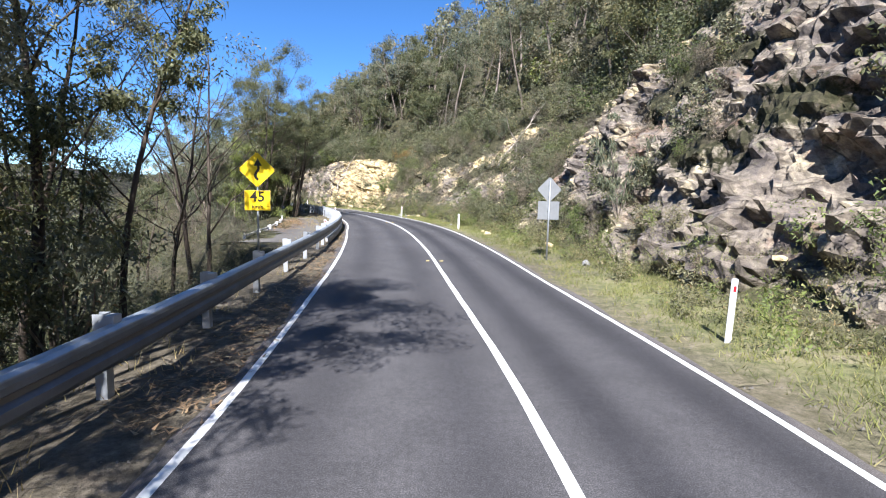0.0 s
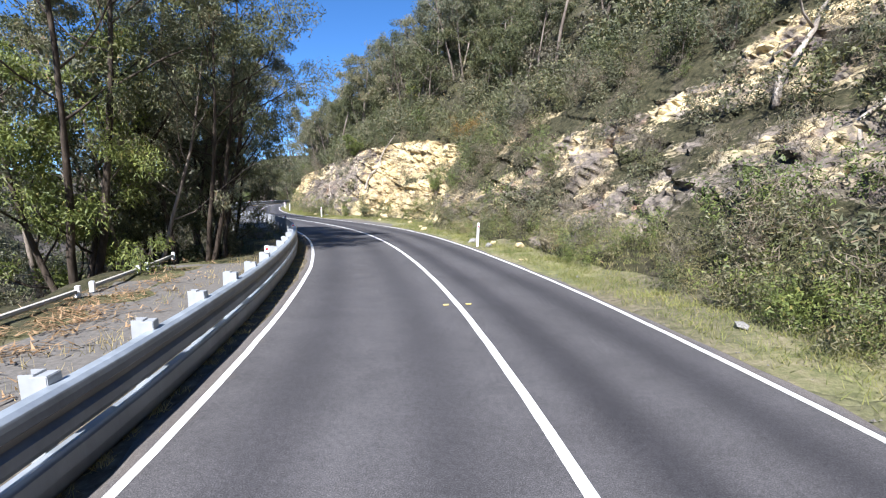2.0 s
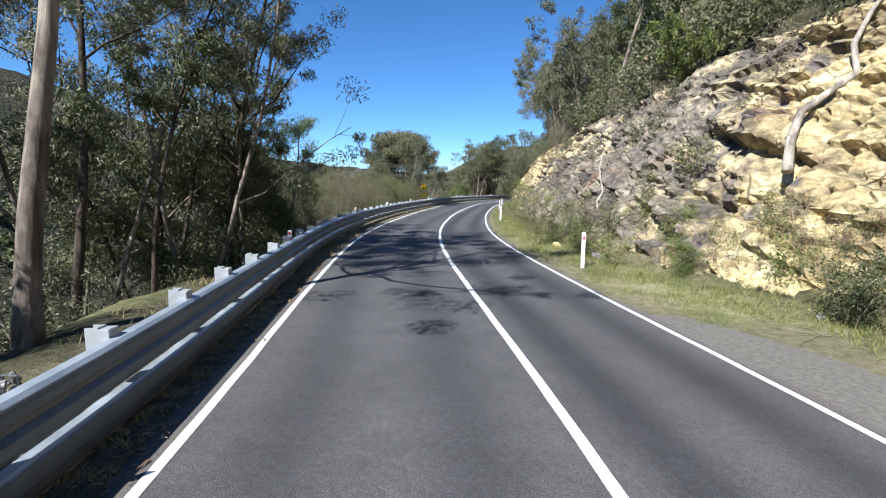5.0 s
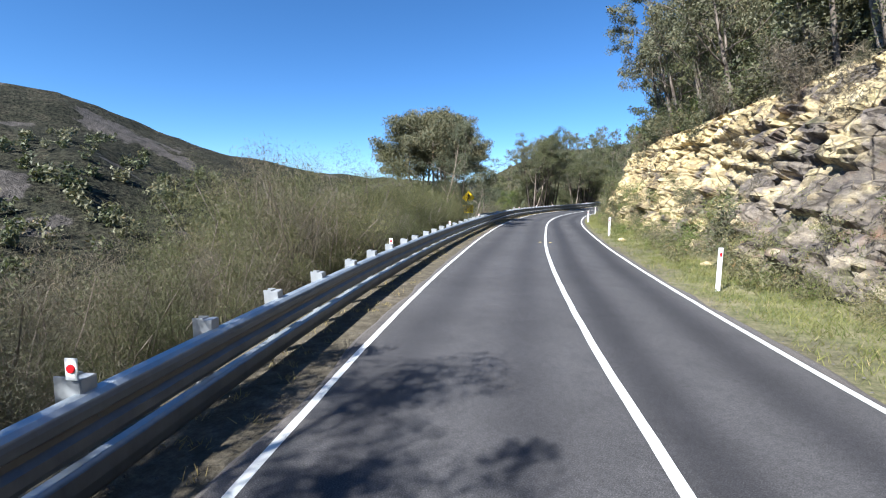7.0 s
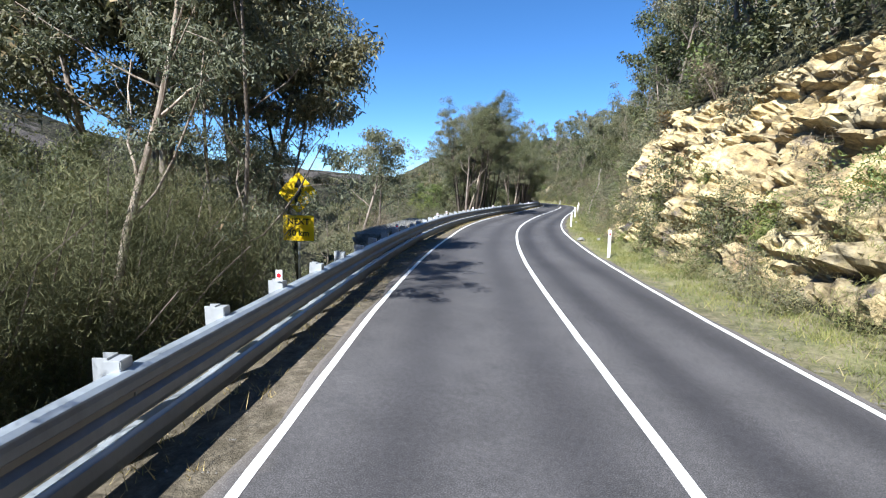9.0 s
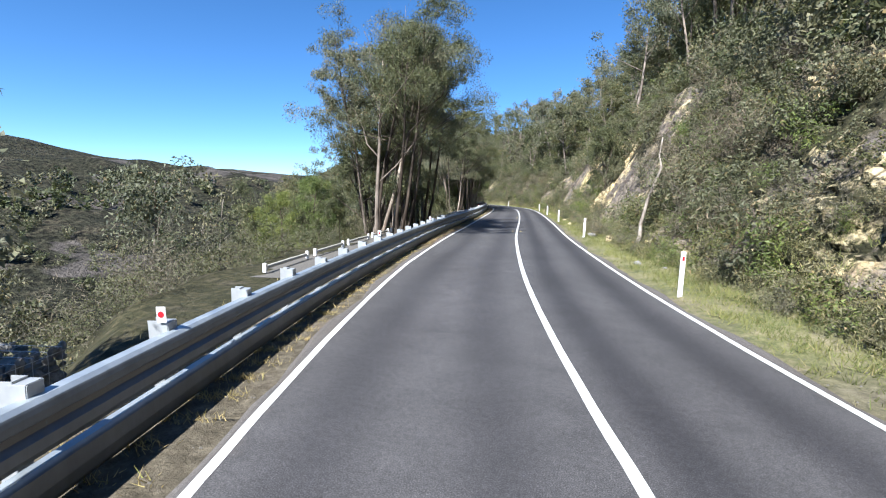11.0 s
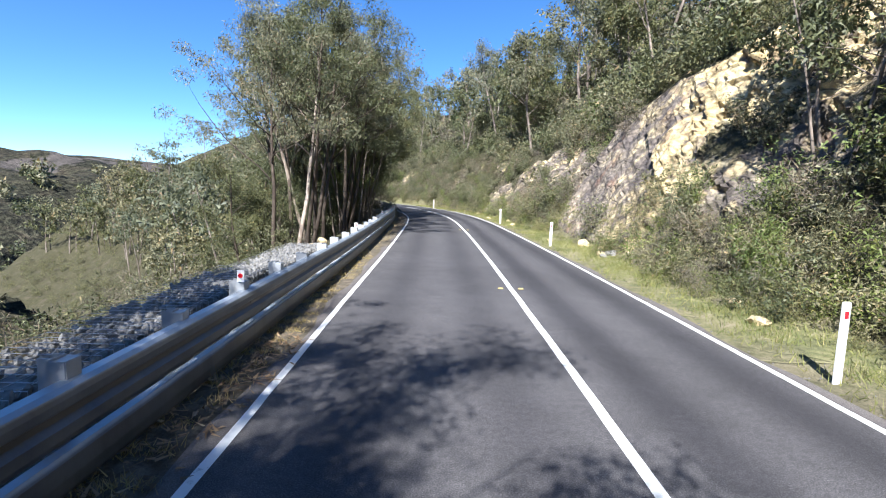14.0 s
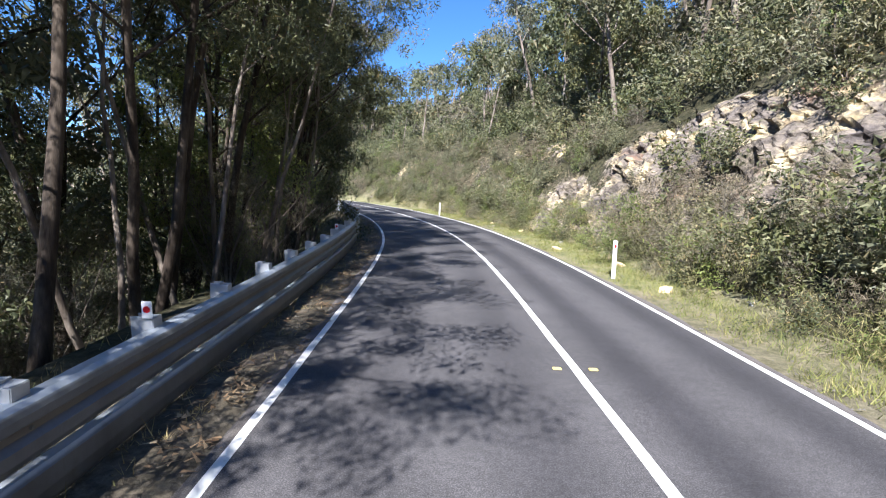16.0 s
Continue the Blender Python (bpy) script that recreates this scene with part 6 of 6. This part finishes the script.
def lay_by(name, s0, s1, d0, d1):
    S = np.arange(s0, s1, 0.5)
    u = np.linspace(0, 1, 12)
    rag = (fractal(np.stack([S, S * 0, S * 0], 1), 14) - 0.5) * 0.8
    D = d0 + (d1 + rag - d0)[:, None] * u[None]
    x, y = at(S[:, None] + D * 0, D)
    Z = -0.1 + 0.03 * fractal(np.stack([x, y, x * 0], -1).reshape(-1, 3) * 0.6, 6).reshape(x.shape)
    Z[:, 0] -= 0.1
    Z[:, -1] -= 0.15
    tagged(new(name, grid_mesh(name, np.stack([x, y, Z], -1), GRAVEL)), "grey gravelled lay-by behind the guard rail", "pavement", kind="structure")


lay_by("pavement", 16.5, 38.5, -4.6, -8.0)
lay_by("pavement_far", 131.5, 147.5, -4.6, -7.2)
S = np.arange(52.5, 64.0, 0.5)                            # gravel pull-off under the yellow cutting
wide = 1.9 * np.sin(np.pi * (S - 52.5) / 11.5) ** 0.6
D = lane_right(S)[:, None] + 0.2 + wide[:, None] * np.linspace(0, 1, 8)[None]
x, y = at(S[:, None] + D * 0, D)
Z = x * 0 - 0.005
Z[:, -1] = -0.08
tagged(new("pavement_gravel", grid_mesh("pavement_gravel", np.stack([x, y, Z], -1), GRAVEL)), "pale gravel pull-off beside the road", "pavement", kind="structure")


def edging(s0, s1, d, group):
    """A low timber rail on short white posts, one bay."""
    ob = new("low_barrier")
    ob.matrix_basis = stand(s0, d, -0.1)
    inv = ob.matrix_basis.inverted()
    tagged(ob, "low weathered edging rail with white end posts", "barrier", group)
    pts = []
    for s in np.linspace(s0 + 0.1, s1 - 0.1, 4):
        x, y = at(s, d)
        pts.append(inv @ Vector((float(x), float(y), 0.07)))
    part("rail", mesh_from("rail", *tube(pts, [0.05] * 4, 6), CONCRETE), ob, "weathered grey rail")
    for s in (s0, s1):
        m = inv @ stand(s, d, 0.06)
        part("post", to_mesh("post", box(0.09, 0.09, 0.24, 0.01), WHITE), ob, "white painted post", m)
    return ob


for s0 in np.arange(17.5, 37, 3.2):
    edging(float(s0), float(s0) + 2.6, -7.4, "low barrier along the lay-by")
for s0 in np.arange(132.0, 146, 3.2):
    edging(float(s0), float(s0) + 2.6, -6.5, "low barrier along the lay-by")


# ---- loose rocks on the verge ----
rng = np.random.default_rng(41)


def rock_thing(s, d, size, warm=True):
    p, _ = surface(s, d)
    ob = new("rock", (BOULDERS if warm else GREY_BOULDERS)[int(rng.integers(3))])
    ob.matrix_basis = pose(float(p[0]), float(p[1]), float(p[2]) + size * 0.3, rng.uniform(-20, 20), rng.uniform(-20, 20), rng.uniform(0, 360)) @ Matrix.Diagonal((size * 1.3, size, size * 0.85, 1))
    tagged(ob, "fallen yellow sandstone rock on the verge" if warm else "fallen grey rock on the verge", "rock", "fallen rocks")


rock_thing(20.8, 4.08, 0.2)
rock_thing(22.6, 4.4, 0.12)
rock_thing(14.8, 5.2, 0.2)
rock_thing(58.4, 4.9, 0.14)
rock_thing(60.5, 6.2, 0.4)
rock_thing(142.6, 4.1, 0.16)
rock_thing(146.6, 4.0, 0.2)
rock_thing(172.0, 4.2, 0.26)
rock_thing(170.5, 4.4, 0.2)
for k in range(60):
    s = rng.uniform(4, 205)
    toe = float(right_height(np.array([s]), np.array([5.0]))[1][0])
    rock_thing(s, toe - 0.5 + rng.normal() * 0.5, rng.uniform(0.05, 0.2), rng.random() < 0.6)


# ---- dead limbs on the slope ----
def dead_limb(a, b, r, seed, label, forks=2):
    rng = np.random.default_rng(seed)
    a, b = Vector(a), Vector(b)
    ob = new("dead_branch")
    ob.location = a
    way = b - a
    pts = [way * u + Vector(rng.normal(size=3)) * way.length * 0.018 for u in np.linspace(0, 1, 8)]
    rad = [r * (1 - 0.75 * u) for u in np.linspace(0, 1, 8)]
    pieces = [tube(pts, rad, 7)]
    for k in range(forks):
        u = 3 + k
        w = way.normalized() + Vector(rng.normal(size=3)) * 0.45
        lp, lr, _ = limb(rng, pts[u], w, way.length * 0.4, rad[u] * 0.6, rad[u] * 0.15, 0.12, 5, 0.1)
        pieces.append(tube(lp, lr, 5))
    v, f = join(pieces)
    part("limb", mesh_from("limb", v, f, BARK_DEAD, True), ob)
    tagged(ob, label, "dead branch", "dead branches on the slope")
    return ob


def on(s, d, z=0.0):
    p, _ = surface(s, d)
    return (float(p[0]), float(p[1]), float(p[2]) + z)


dead_limb(on(33.4, 9.4, 0.1), on(35.6, 14.6, 0.9), 0.11, 1, "long bleached dead trunk leaning on the slope", 3)
dead_limb(on(30.6, 8.2, 0.0), on(31.6, 12.0, 0.6), 0.06, 2, "thin bleached dead branch on the slope", 1)
dead_limb(on(66.2, 6.7, 0.75), on(66.9, 10.4, 1.0), 0.12, 3, "bleached trunk standing against the yellow cutting", 0)
dead_limb(on(139.2, 4.3, -0.1), Vector(on(139.6, 5.3, 0)) + Vector((0.0, 0.0, 3.4)), 0.085, 4, "white leaning dead trunk beside the road", 0)
dead_limb(on(73.4, 5.2, 0.0), on(75.2, 6.6, 1.2), 0.06, 5, "fallen pale branch lying on the bank", 1)
dead_limb(on(160.0, 5.0, 0.0), on(161.4, 6.4, 0.5), 0.05, 6, "fallen pale branch lying on the bank", 0)


# ---- raised pavement markers ----
def marker(s, d):
    ob = new("road_marker", MARKER_MESH)
    ob.matrix_basis = stand(s, d, 0.012, 0)
    tagged(ob, "small yellow raised reflective road marker", "road marker", "road markers beside the centre line")


MARKER_MESH = to_mesh("marker", box(0.1, 0.06, 0.016, 0.005), MARKER)
for s in (10.6, 30.5, 96.8, 147.2, 163.4, 178.1):
    marker(s, -0.22)
    marker(s, 0.2)


# ---- yellow rubble, stones and bark beyond the rail ----
for k in range(46):
    rock_thing(169.6 + rng.normal() * 1.1, -6.7 + rng.normal() * 0.5, rng.uniform(0.1, 0.28), rng.random() < 0.8)
rock_thing(145.4, 3.75, 0.2, False)
bark = []
for _ in range(500):
    s = 30 + rng.normal() * 4
    x, y = at(s, -6.6 + rng.normal() * 0.5)
    bark.append((float(x), float(y), -0.06))
q = leaves(np.random.default_rng(4), np.array(bark), np.full(len(bark), 0.2), 4, 0.3, 0.03, 0.0, 0.08)
q[..., 2] = np.abs(q[..., 2] + 0.06) * 0.3 - 0.05
tagged(new("bark_litter", quad_mesh("bark_litter", q, LITTER)), "fallen bark strewn over the lay-by", "leaf litter", kind="stuff")

# small stones on both shoulders
grit = []
for _ in range(5200):
    s = rng.uniform(-1, 205)
    d = -float(lane_left(s)) - 0.2 - rng.random() ** 1.3 * 0.9 if rng.random() < 0.6 else float(lane_right(s)) + 0.25 + rng.random() ** 2 * 0.8
    p, _ = surface(s, d)
    grit.append((p[0], p[1], max(p[2], -0.03), rng.uniform(0.005, 0.018)))
verts, faces = [], []
for x, y, z, r in grit:
    o = len(verts)
    a_ = rng.uniform(0, 6)
    for i in range(4):
        verts.append((x + r * 1.3 * math.cos(a_ + i * 1.57), y + r * math.sin(a_ + i * 1.57), z - 0.005))
    verts.append((x + rng.normal() * r * 0.3, y, z + r))
    faces += [(o + i, o + (i + 1) % 4, o + 4) for i in range(4)]
tagged(new("shoulder_gravel", mesh_from("shoulder_gravel", verts, faces, GRAVEL)), "loose grey gravel along both road shoulders", "gravel", kind="stuff")
